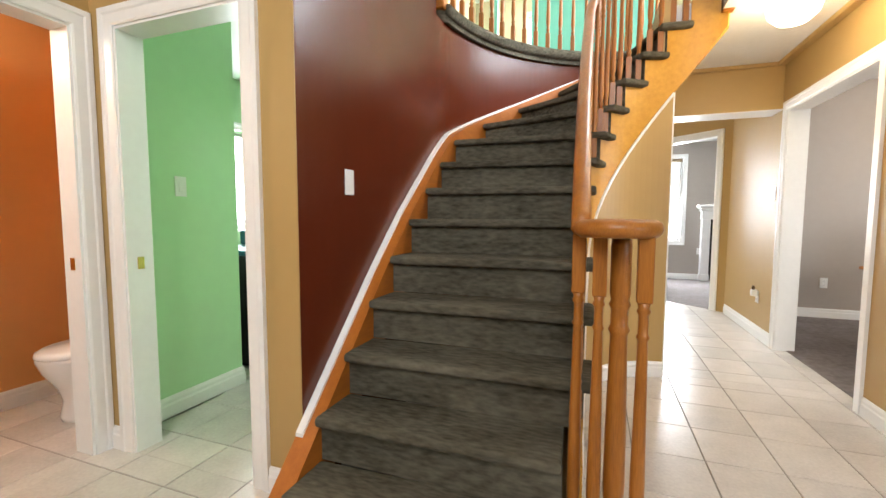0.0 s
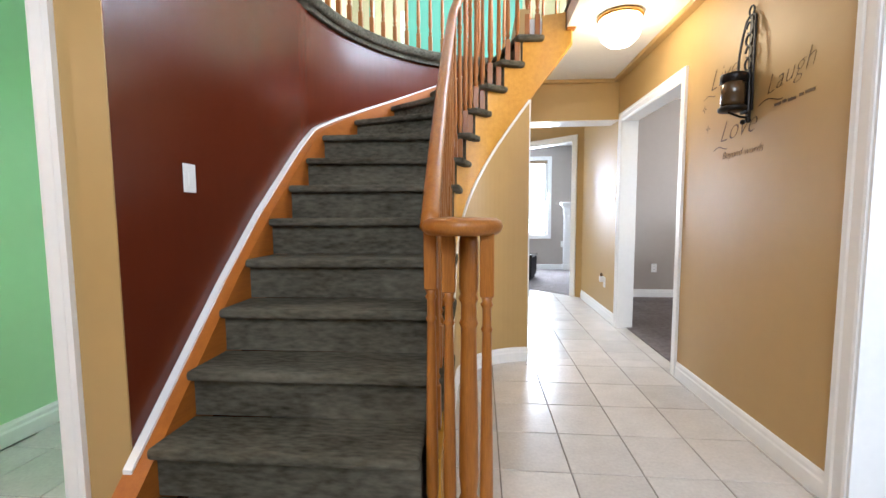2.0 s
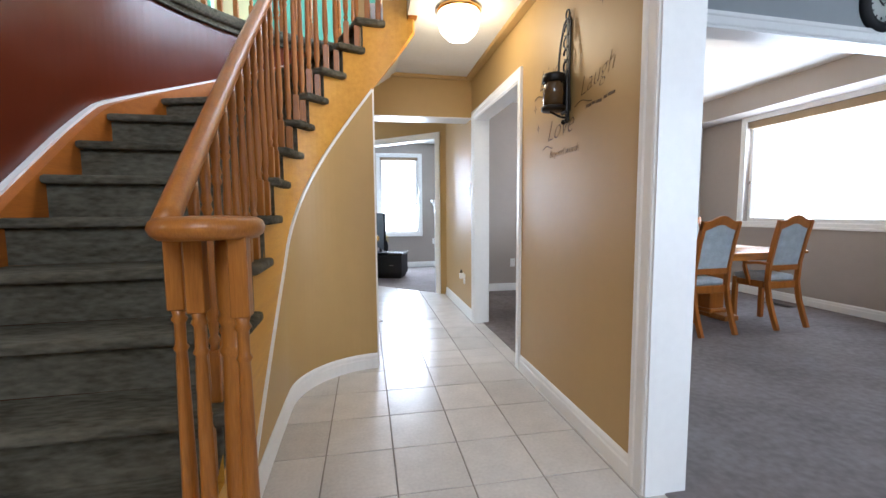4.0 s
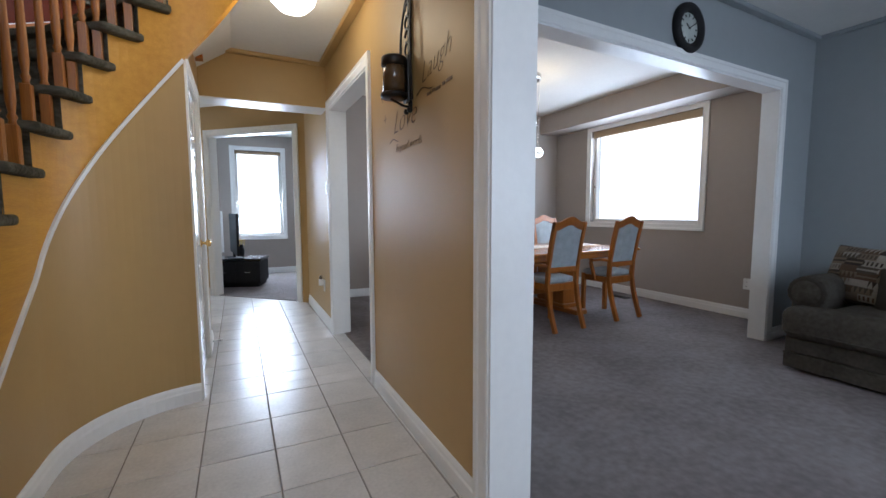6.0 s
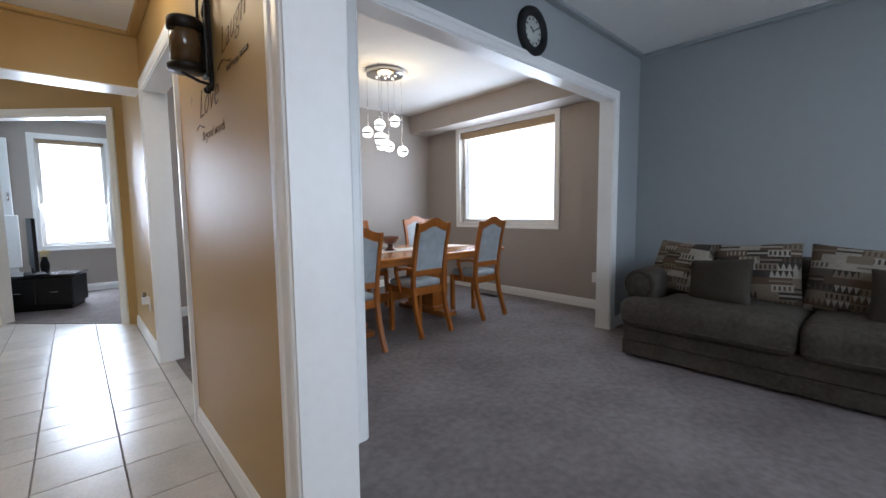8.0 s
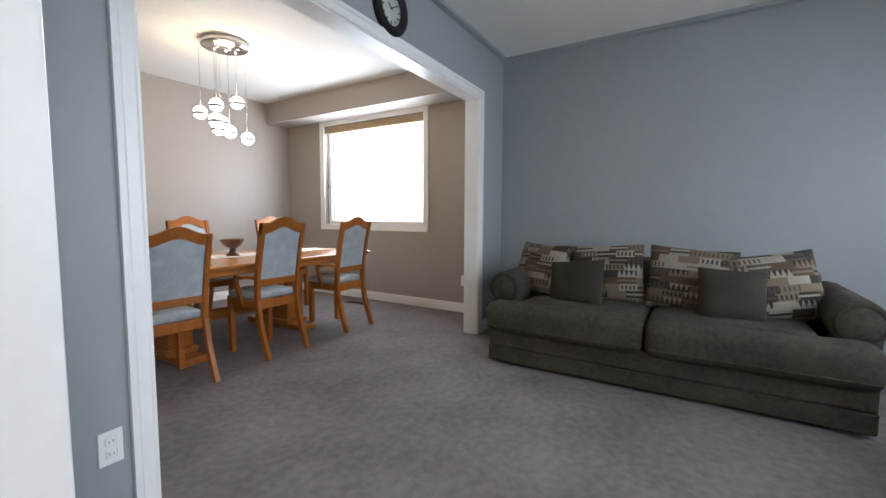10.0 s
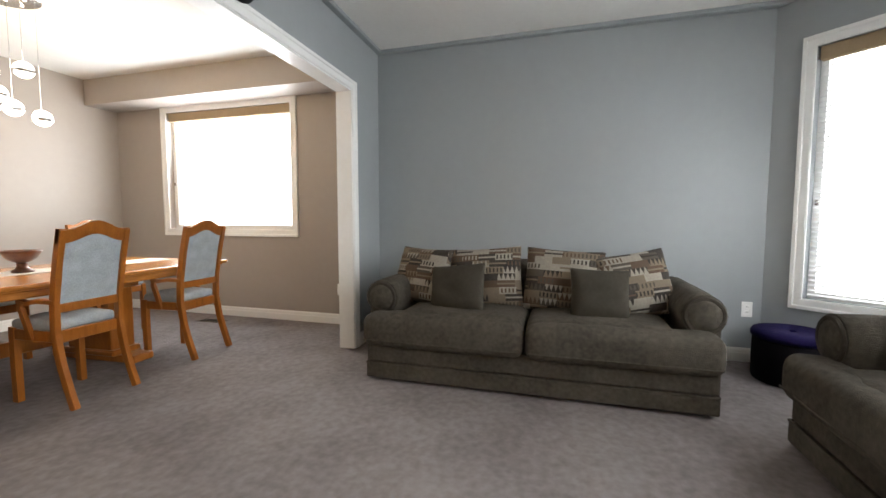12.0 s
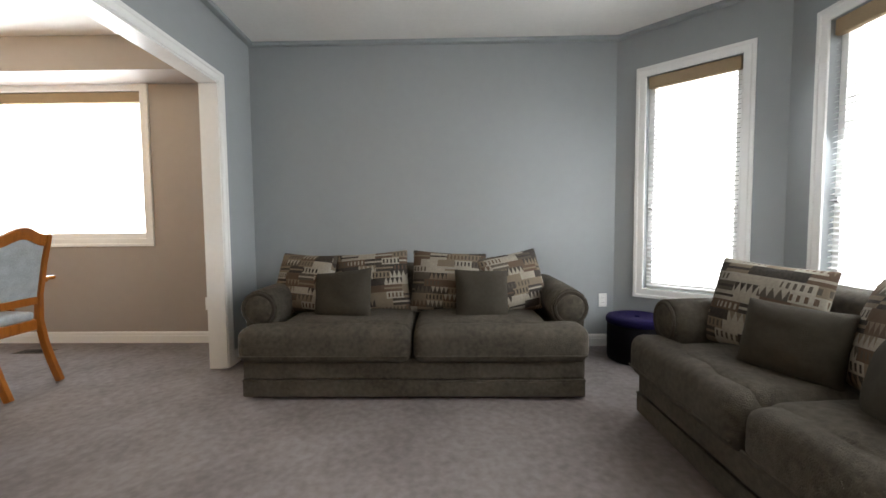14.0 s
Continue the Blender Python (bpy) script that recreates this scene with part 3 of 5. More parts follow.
for p0, p1, a, b, z0, z1, t in ((*P_BAY1, 0.255, 0.925, 0.56, 2.34, 0.16), (*P_BAY2, 0.29, 1.31, 0.56, 2.34, 0.16), (*P_BAY3, 0.255, 0.925, 0.56, 2.34, 0.16),
                                (*P_WIN, 0.79, 2.51, 1.015, 2.385, 0.16), (*P_FAM, 0.555, 1.355, 0.74, 2.31, 0.16), (*P_KIT, 1.0, 2.95, 1.05, 2.2, 0.16),
                                (*P_LW, 1.05, 2.0, 1.1, 2.05, 0.1), (*P_UP, 1.0, 2.6, 3.6, 4.9, 0.12), (*P_UE, 3.3, 5.0, 3.3, 4.7, 0.12)):
    e = 0.06 if p0 == P_KIT[0] else 0.5
    bm = bmesh.new()
    bm.faces.new([bm.verts.new(v) for v in ((a - 0.5, t + 0.35, z0 - 0.5), (a - 0.5, t + 0.35, z1 + 0.5), (b + e, t + 0.35, z1 + 0.5), (b + e, t + 0.35, z0 - 0.5))])
    ob = link("backdrop", bm, outside)
    ob.matrix_world = along(p0, p1)
    structure(ob, "bright overcast sky outside the window", "sky")

# ---- the curved stair ----
RISE = 0.195
CX, CY, R_IN, R_OUT = 0.80, 2.88, 0.60, 1.66
RIGHT = [-1.64, -1.44, -1.22, -1.00, -0.76, -0.50, -0.22, 0.06, 0.27, 0.393, 0.524, 0.675, 0.822, 0.974]
LEFT = [-1.65, -1.45, -1.24, -1.02, -0.80, -0.56, -0.31, -0.05, 0.23, 0.695, 1.16, 1.62, 2.09, 2.55]


def inner(s, out=0.0):
    """A plan point on the open string, s metres past the start of its bend; out moves it towards the hall."""
    if s >= 0:
        a = s / R_IN
        return Vector((CX - (R_IN - out) * math.cos(a), CY + (R_IN - out) * math.sin(a)))
    return Vector((CX - R_IN + out + 0.012 * (s / 0.9) ** 2, CY + s))


def outer(s, out=0.0):
    """A plan point on the wall string; out moves it towards the treads."""
    if s >= 0:
        a = s / R_OUT
        return Vector((CX - (R_OUT - out) * math.cos(a), CY + (R_OUT - out) * math.sin(a)))
    return Vector((CX - R_OUT + out, CY + s))


def pitch(s, marks):
    """Height of the nosing line at s along a string."""
    return float(np.interp(s, marks, [RISE * (k + 1) for k in range(len(marks))]))


def string_low(s):
    return max(0.0, 0.90 + (1.31 if s > 0 else 0.82) * s)


stair = thing("staircase", "curved stair carpeted in dark grey with golden oak strings", "staircase")


def slab(plan, z0, z1, bevel=0.0, segs=2):
    bm = bmesh.new()
    lo = [bm.verts.new((*p, z0)) for p in plan]
    hi = [bm.verts.new((*p, z1)) for p in plan]
    bm.faces.new(hi)
    bm.faces.new(lo[::-1])
    for k in range(len(plan)):
        bm.faces.new((lo[k], lo[(k + 1) % len(plan)], hi[(k + 1) % len(plan)], hi[k]))
    if bevel:
        bmesh.ops.bevel(bm, geom=list(bm.edges), offset=bevel, segments=segs, affect="EDGES", profile=0.5)
    return bm


for n in range(13):
    z = RISE * (n + 1)
    a0, a1 = outer(LEFT[n], 0.085), outer(LEFT[n + 1], 0.085)
    end = 0.045 if n > 1 else -0.06
    b0, b1 = inner(RIGHT[n], end), inner(RIGHT[n + 1] + 0.02, end)
    ahead = Vector((b0 - a0)).normalized()
    nose = Vector((ahead.y, -ahead.x)) * 0.046
    plan = [a0 + nose, b0 + nose, b1, a1]
    part("tread", slab(plan, z - 0.042, z, 0.014), stair_carpet, stair)
    c0, c1 = outer(LEFT[n], 0.085), inner(RIGHT[n], min(end, 0.006))
    back = Vector((-ahead.y, ahead.x)) * 0.03
    rp = [c0, c1, c1 + back, c0 + back]
    part("riser", slab(rp, z - RISE, z - 0.042), stair_carpet, stair)


def ribbon(samples, low, high, path, o0, o1):
    """A bent upright board between two heights along a string."""
    bm = bmesh.new()
    rings = []
    for s in samples:
        p, q = path(s, o0), path(s, o1)
        rings.append([bm.verts.new((*p, low(s))), bm.verts.new((*p, high(s))), bm.verts.new((*q, high(s))), bm.verts.new((*q, low(s)))])
    for a, b in zip(rings, rings[1:]):
        for k in range(4):
            bm.faces.new((a[k], b[k], b[(k + 1) % 4], a[(k + 1) % 4]))
    bm.faces.new(rings[0])
    bm.faces.new(rings[-1][::-1])
    return bm


def saw(s):
    k = sum(1 for v in RIGHT if v <= s)
    return RISE * k - 0.043


marks = sorted({*np.linspace(-1.40, 1.19, 60).round(4).tolist(), *[v - 0.0005 for v in RIGHT if v > -1.3], *[v + 0.0005 for v in RIGHT if v > -1.3]})
part("open_string", ribbon([s for s in marks if s >= -1.4], lambda s: min(string_low(s), max(saw(s) - 0.02, 0)), saw, inner, 0.005, -0.035), oak_flat, stair, "golden oak open string")


def string_top(s):
    """Height of the wall string's upper edge along its run."""
    if s > 0.23:
        return pitch(s, LEFT) + 0.05
    return float(np.interp(s, [-1.66, -1.5, -0.92, -0.58, -0.07, 0.23], [0.14, 0.30, 0.88, 1.19, 1.59, 1.805]))


part("wall_string", ribbon(np.linspace(-1.66, 2.6, 70), lambda s: max(0, pitch(s, LEFT) - 0.34), string_top, outer, 0.09, 0.002), string_oak, stair, "golden oak wall string")
part("string_cap", ribbon(np.linspace(-1.5, 2.6, 68), string_top, lambda s: string_top(s) + 0.016, outer, 0.036, 0.002), white, stair, "white painted cap strip")

# rail, newel and balusters
def rail_height(s):
    return 1.145 + 0.84 * (s + 1.48) if s < 0 else 2.388 + 1.2 * s


def rail_at(s):
    p = inner(s, -0.02)
    return Vector((p.x, p.y, rail_height(s)))


SECTION = [(0.032 * math.cos(a) * (1.0 if math.sin(a) > 0 else 0.85), 0.03 * math.sin(a)) for a in [2 * math.pi * k / 12 for k in range(12)]]
bm = bmesh.new()
sweep(bm, [rail_at(s) for s in np.linspace(-1.48, 1.13, 60)], SECTION)
part("handrail", bm, oak, stair, "polished oak handrail", True)
bm = bmesh.new()
lathe(bm, [(0.05, -0.026), (0.106, -0.026), (0.119, -0.016), (0.125, 0.0), (0.119, 0.016), (0.104, 0.025), (0.04, 0.028)], (0.312, 1.40, 1.15), 32)
part("volute", bm, oak, stair, "round polished oak volute cap", True)


def baluster(at, h, parent, r=1.0):
    """Square foot and head with a turned shaft between."""
    x, y, z = at
    bm = bmesh.new()
    q = 0.019 * r
    box(bm, x - q, x + q, y - q, y + q, z, z + 0.17, 0.003)
    lathe(bm, [(0.017 * r, 0.16), (0.012 * r, 0.185), (0.019 * r, 0.2), (0.012 * r, 0.215), (0.019 * r, 0.27), (0.0175 * r, 0.36), (0.0125 * r, h - 0.26), (0.0115 * r, h - 0.21), (0.018 * r, h - 0.195), (0.012 * r, h - 0.18), (0.018 * r, h - 0.165), (0.013 * r, h - 0.14), (0.016 * r, h - 0.1), (0.014 * r, h)], (x, y, z), 10)
    return part("baluster", bm, oak, parent)


for n in range(1, 13):
    s0, s1 = RIGHT[n], RIGHT[n + 1]
    for k in range(2):
        s = s0 + (s1 - s0) * (0.28 + 0.5 * k)
        p = inner(s, -0.02)
        z = RISE * (n + 1)
        if s > -1.32:
            baluster((p.x, p.y, z), rail_height(s) - z - 0.025, stair)


def volute_baluster(x, y, h):
    """A long square head under the volute, two rings and a shaft that swells towards its foot."""
    bm = bmesh.new()
    box(bm, x - 0.021, x + 0.021, y - 0.021, y + 0.021, h - 0.19, h, 0.003)
    box(bm, x - 0.021, x + 0.021, y - 0.021, y + 0.021, 0, 0.10, 0.003)
    lathe(bm, [(0.021, 0.095), (0.016, 0.11), (0.022, 0.125), (0.016, 0.14), (0.021, 0.165), (0.016, 0.18), (0.0215, 0.26), (0.0205, 0.42), (0.0145, h - 0.33), (0.0135, h - 0.30), (0.019, h - 0.29), (0.0135, h - 0.28), (0.0135, h - 0.225), (0.02, h - 0.215), (0.0145, h - 0.205), (0.02, h - 0.185)], (x, y, 0), 14)
    return part("baluster", bm, oak, stair)


for x, y in ((0.205, 1.475), (0.268, 1.43), (0.388, 1.36)):
    volute_baluster(x, y, 1.13)
bm = bmesh.new()
h = 1.115
lathe(bm, [(0.036, 0), (0.036, 0.05), (0.028, 0.06), (0.034, 0.075), (0.028, 0.09), (0.035, 0.14), (0.035, 0.19), (0.027, 0.205), (0.034, 0.22), (0.027, 0.235), (0.0335, 0.30), (0.032, 0.5), (0.026, h - 0.33), (0.026, h - 0.30), (0.033, h - 0.285), (0.026, h - 0.27), (0.026, h - 0.22), (0.033, h - 0.205), (0.026, h - 0.19), (0.031, h - 0.17), (0.031, h - 0.02), (0.029, h)], (0.33, 1.47, 0), 20)
part("newel_post", bm, oak, stair, "turned oak newel post", True)
block("top_newel", oak, (CX + 0.20, CX + 0.27, CY + 0.51, CY + 0.58, 2.55, 3.75), stair, 0.008)

# wall under the stair, its skirting and the white strip under the string
under = [s for s in np.linspace(-1.09, 0.885, 48)]
ob = link("wall_under_stair", ribbon(under, lambda s: 0.0, lambda s: max(string_low(s), 0.005), inner, 0.0, -0.08), tan, smooth=False)
structure(ob, "curved tan painted wall under the stair", "wall")
bm = bmesh.new()
sweep(bm, [(*inner(s, 0.004), string_low(s)) for s in np.linspace(-1.05, 0.885, 48)], [(0, -0.009), (0.014, -0.009), (0.014, 0.009), (0, 0.009)])
structure(link("trim", bm, white), "white strip along the foot of the stair string", "trim")
baseboard([tuple(inner(s)) for s in np.linspace(-1.05, 0.885, 40)])

# curved stairwell wall, upper floor edge and gallery rail
ob = link("wall_stair_curved", ribbon(np.linspace(-0.06, 2.5, 44), lambda s: 0.0, lambda s: 2.62, outer, 0.0, -0.1), maroon)
structure(ob, "curved maroon painted stairwell wall", "wall")
bm = bmesh.new()
arc = [outer(s, 0.03) for s in np.linspace(0.22, 3.4, 40)]
plan = [*arc, Vector((1.78, 4.2)), Vector((1.78, 8.2)), Vector((-2.04, 8.2)), Vector((-2.04, 3.0)), Vector((-0.97, 3.0))]
structure(link("upper_floor", slab(plan, 2.62, 2.70), stair_carpet), "carpeted upper landing with a curved edge", "floor")
bm = bmesh.new()
sweep(bm, [(*outer(s, 0.035), 2.70) for s in np.linspace(0.2, 3.4, 44)], [(0.03 * math.cos(a), 0.045 * math.sin(a)) for a in [2 * math.pi * k / 10 for k in range(10)]])
structure(link("upper_floor_edge", bm, stair_carpet, smooth=True), "rounded grey carpeted edge of the upper landing", "trim")
structure(block("upper_floor_hall", stair_carpet, (1.0, 1.788, 2.2, 4.7, 2.68, 2.73)), "carpeted upper floor above the hall", "floor")

gallery = thing("gallery_railing", "golden oak railing along the curved upper landing", "railing")
for s in np.linspace(0.25, 3.3, 25):
    p = outer(s, -0.02)
    baluster((p.x, p.y, 2.73), 0.86, gallery)
bm = bmesh.new()
sweep(bm, [(*outer(s, -0.02), 3.62) for s in np.linspace(0.2, 3.35, 44)], SECTION)
part("handrail", bm, oak, gallery, "", True)
block("post", oak, (-0.93, -0.83, 3.02, 3.12, 2.7, 3.8), gallery, 0.008)


# ---- soft shapes ----
def cushion_mesh(w, h, t, seed=0, n=14, sag=0.12, pinch=0.06):
    """A stuffed cushion standing in x-z, thick in y, with drawn-in edges and pointed corners."""
    bm = bmesh.new()
    rnd = random.Random(seed)
    grid = {}
    for side in (1, -1):
        for i in range(n + 1):
            for j in range(n + 1):
                u, v = 2 * i / n - 1, 2 * j / n - 1
                edge = i in (0, n) or j in (0, n)
                if edge and (i, j, 1) in grid:
                    grid[i, j, side] = grid[i, j, 1]
                    continue
                puff = (max(0.0, (1 - abs(u) ** 2.6) * (1 - abs(v) ** 2.6))) ** 0.55
                x = u * w / 2 * (1 - pinch * (1 - v * v) * abs(u))
                z = v * h / 2 * (1 - pinch * (1 - u * u) * abs(v))
                wob = noise.noise(Vector((u * 2.2 + seed * 7, v * 2.2, side * 3.0))) * 0.14 + noise.noise(Vector((u * 5, v * 5 + seed * 3, side))) * 0.05
                y = side * t / 2 * puff * (1 + wob - sag * v * 0.6)
                grid[i, j, side] = bm.verts.new((x, y, z + h / 2))
    for side in (1, -1):
        for i in range(n):
            for j in range(n):
                q = [grid[i, j, side], grid[i + 1, j, side], grid[i + 1, j + 1, side], grid[i, j + 1, side]]
                f = bm.faces.new(q if side < 0 else q[::-1])
                f.smooth = True
    return bm


def pad(bm, x0, x1, y0, y1, z0, z1, r=0.05, crown=0.02, seed=0):
    """A rounded seat pad with a slightly domed and uneven top."""
    start = len(bm.verts)
    vs = box(bm, x0, x1, y0, y1, z0, z1, bevel=r, segs=4)
    bm.verts.ensure_lookup_table()
    bmesh.ops.subdivide_edges(bm, edges=[e for e in {e for v in vs for e in v.link_edges} if e.calc_length() > 0.2], cuts=13, use_grid_fill=True)
    cx, cy = (x0 + x1) / 2, (y0 + y1) / 2
    for v in list(bm.verts)[start:]:
        u, w = (v.co.x - cx) / (x1 - x0) * 2, (v.co.y - cy) / (y1 - y0) * 2
        k = max(0, 1 - u * u) * max(0, 1 - w * w)
        if v.co.z > (z0 + z1) / 2:
            v.co.z += crown * k + 0.008 * noise.noise(Vector((v.co.x * 7 + seed, v.co.y * 5, 0))) + 0.005 * noise.noise(Vector((v.co.x * 26 + seed, v.co.y * 6, 2)))
        v.co.y += 0.004 * noise.noise(Vector((v.co.x * 9, v.co.z * 9, seed)))
    for f in bm.faces:
        f.smooth = True


def rolled_arm(side, depth, y0, r=0.126, top=0.692, low=0.03):
    """An upholstered scroll arm along y: returns the arm body and its round front facing."""
    bm = bmesh.new()
    c = top - r
    prof = []
    for k in range(15):
        a = radians(-65 + 310 * k / 14)
        prof.append((math.cos(a) * r * side, c + math.sin(a) * r))
    prof = [(-0.055 * side, low), *[(x, z) for x, z in prof[::-1] if z > c - r * 0.75], (0.08 * side, low)]
    rings = []
    ys = np.linspace(y0, y0 + depth, 8)
    for i, y in enumerate(ys):
        g = 0.965 if i == 0 else 1.0
        ring = []
        for x, z in prof:
            wob = 0.004 * noise.noise(Vector((x * 9, y * 5, z * 9)))
            ring.append(bm.verts.new((x * g + wob, y, c + (z - c) * g if z > 0.2 else z)))
        rings.append(ring)
    for a, b in zip(rings, rings[1:]):
        for k in range(len(prof)):
            f = bm.faces.new((a[k], b[k], b[(k + 1) % len(prof)], a[(k + 1) % len(prof)]))
            f.smooth = True
    bm.faces.new(rings[0])
    bm.faces.new(rings[-1][::-1])
    face = bmesh.new()
    lathe(face, [(r * 0.74, 0), (r * 0.76, 0.012), (r * 0.68, 0.022), (r * 0.3, 0.03), (0.001, 0.032)], (0, 0, 0), 24, pose(0, y0 + 0.004, c, 90, 0, 0))
    welt = bmesh.new()
    ringpts = [(math.cos(2 * math.pi * k / 28) * r * 0.80, y0 - 0.008, c + math.sin(2 * math.pi * k / 28) * r * 0.80) for k in range(29)]
    sweep(welt, ringpts, [(0.015 * math.cos(2 * math.pi * k / 6), 0.012 * math.sin(2 * math.pi * k / 6)) for k in range(6)], up=Vector((0, 1, 0)))
    return bm, face, welt


def sofa(name, label, at, turn, width, seats=2, depth=0.98):
    """A skirted scroll-arm sofa: x along its width, front at y 0, back at +y."""
    s = thing(name, label, "sofa", at, turn)
    w = width / 2
    bm = bmesh.new()
    box(bm, -w + 0.01, w - 0.01, 0.02, depth, 0.02, 0.125, 0.012, segs=2)
    part("skirt", bm, sofa_cloth, s, smooth=False)
    bm = bmesh.new()
    box(bm, -w + 0.01, w - 0.01, 0.03, depth, 0.13, 0.27, 0.018, segs=2)
    part("seat_rail", bm, sofa_cloth, s)
    for z in (0.128,):
        bm = bmesh.new()
        sweep(bm, [(-w + 0.012, 0.3, z), (-w + 0.012, 0.024, z), (w - 0.012, 0.024, z), (w - 0.012, 0.3, z)], [(0.007 * math.cos(2 * math.pi * k / 6), 0.007 * math.sin(2 * math.pi * k / 6)) for k in range(6)])
        part("piping", bm, sofa_cloth, s)
    for k in range(seats):
        x0, x1 = -w - 0.012 + (width + 0.024) * k / seats, -w - 0.012 + (width + 0.024) * (k + 1) / seats
        bm = bmesh.new()
        pad(bm, x0 + 0.004, x1 - 0.004, -0.03, 0.20, 0.245, 0.475, 0.07, 0.012, k + 3)
        pad(bm, max(x0, -w + 0.22) + 0.004, min(x1, w - 0.22) - 0.004, 0.05, 0.70, 0.295, 0.488, 0.055, 0.03, k + 8)
        part("seat_cushion", bm, sofa_cloth, s, smooth=True)
        bm = bmesh.new()
        sweep(bm, [(x0 + 0.03, -0.026, 0.30), (x1 - 0.03, -0.026, 0.30)], [(0.006 * math.cos(2 * math.pi * k2 / 6), 0.006 * math.sin(2 * math.pi * k2 / 6)) for k2 in range(6)])
        part("piping", bm, sofa_cloth, s)
    bm = bmesh.new()
    box(bm, -w + 0.14, w - 0.14, 0.68, depth, 0.28, 0.80, 0.07, segs=4)
    part("backrest", bm, sofa_cloth, s, smooth=True)
    for side in (-1, 1):
        a, f, q = rolled_arm(side, depth - 0.16, 0.15)
        arm = part("armrest", a, sofa_cloth, s)
        arm.location.x = side * (w - 0.075)
        part("arm_facing", f, sofa_cloth, arm, smooth=True)
        part("piping", q, dark_cloth, arm)
    return s


def cushion(label, mat, w, h, t, m, seed, group="cushions on the sofas"):
    ob = link("cushion", cushion_mesh(w, h, t, seed), mat)
    ob.matrix_world = m
    sub = ob.modifiers.new("soft", "SUBSURF")
    sub.levels = sub.render_levels = 1
    return tagged(ob, label, "cushion", group)


# ---- living room ----
sofa("sofa", "olive grey upholstered three-seat sofa with scroll arms and two seat cushions", (4.575, 1.07, 0.006), -90, 2.20)
sofa("loveseat", "olive grey upholstered two-seat sofa with scroll arms below the bay window", (3.50, -0.235, 0.006), 180, 1.86, depth=0.95)
PAT = "patterned woven cushion in cream, rust and charcoal bands"
SOL = "plain dark grey-brown cushion leaning on a patterned cushion"
for y, lean, spin, tilt, seed, w in ((1.955, -18, -22, 1, 1, 0.54), (1.385, -12, 3, -4, 2, 0.58), (0.865, -12, -5, 3, 3, 0.58), (0.31, -18, 20, -8, 4, 0.54)):
    cushion(PAT, pattern_cloth, w, 0.49, 0.21, pose(5.04, y, 0.45, 0, 0, -90 + spin) @ pose(0, 0, 0, lean, tilt, 0), seed)
for y, x, spin, tilt, seed, w in ((1.57, 4.82, -12, -7, 5, 0.455), (0.61, 4.81, 6, 2, 6, 0.40)):
    cushion(SOL, dark_cloth, w, 0.385, 0.18, pose(x, y, 0.45, 0, 0, -90 + spin) @ pose(0, 0, 0, -20, tilt, 0), seed)
for x, y, spin, tilt, seed, w in ((4.05, -0.64, 20, 3, 7, 0.56), (3.42, -0.68, -14, -4, 8, 0.52)):
    cushion(PAT, pattern_cloth, w, 0.49, 0.22, pose(x, y, 0.46, 0, 0, 180 + spin) @ pose(0, 0, 0, -16, tilt, 0), seed)
for x, y, spin, tilt, seed, w in ((3.70, -0.53, 28, 2, 9, 0.40), (3.20, -0.50, -16, -7, 10, 0.42)):
    cushion(SOL, dark_cloth, w, 0.325, 0.18, pose(x, y, 0.475, 0, 0, 180 + spin) @ pose(0, 0, 0, -16, tilt, 0), seed)

ott = thing("ottoman", "round dark ottoman with a purple velvet top beside the sofa", "ottoman", (5.40, -0.69, 0.006))
bm = bmesh.new()
lathe(bm, [(0.222, 0.01), (0.228, 0.03), (0.23, 0.16), (0.228, 0.288), (0.22, 0.302)], segs=36)
part("body", bm, dark_leather, ott)
bm = bmesh.new()
lathe(bm, [(0.226, 0.302), (0.238, 0.312), (0.24, 0.338), (0.228, 0.358), (0.18, 0.368), (0.10, 0.363), (0.02, 0.355)], segs=36)
part("lid", bm, velvet, ott, "purple velvet padded lid")
bm = bmesh.new()
lathe(bm, [(0.02, 0.352), (0.018, 0.363), (0.006, 0.367)], segs=12)
part("button", bm, velvet, ott)

clk = thing("wall_clock", "round black wall clock with a pale dial above the opening", "clock", (3.855, 2.523, 2.438), 2.5)
bm = bmesh.new()
lathe(bm, [(0.168, 0), (0.170, 0.012), (0.16, 0.035), (0.134, 0.044), (0.108, 0.03), (0.101, 0.012)], segs=40, m=pose(0, 0, 0, 90, 0, 0))
part("rim", bm, black_gloss, clk)
bm = bmesh.new()
lathe(bm, [(0.102, 0.004), (0.102, 0.014), (0.001, 0.014)], segs=40, m=pose(0, 0, 0, 90, 0, 0))
part("dial", bm, dial_paint, clk, "pale dial")
for k in range(12):
    bm = bmesh.new()
    box(bm, -0.004, 0.004, -0.018, -0.0155, 0.074, 0.092)
    bmesh.ops.transform(bm, matrix=pose(0, 0, 0, 0, 30 * k, 0), verts=bm.verts)
    part("hour_mark", bm, black_gloss, clk)
for ang, ln, wd in ((305, 0.042, 0.004), (60, 0.062, 0.003)):
    bm = bmesh.new()
    box(bm, -wd, wd, -0.021, -0.0185, -0.012, ln)
    bmesh.ops.transform(bm, matrix=pose(0, 0, 0, 0, ang, 0), verts=bm.verts)
    part("hand", bm, black_gloss, clk)


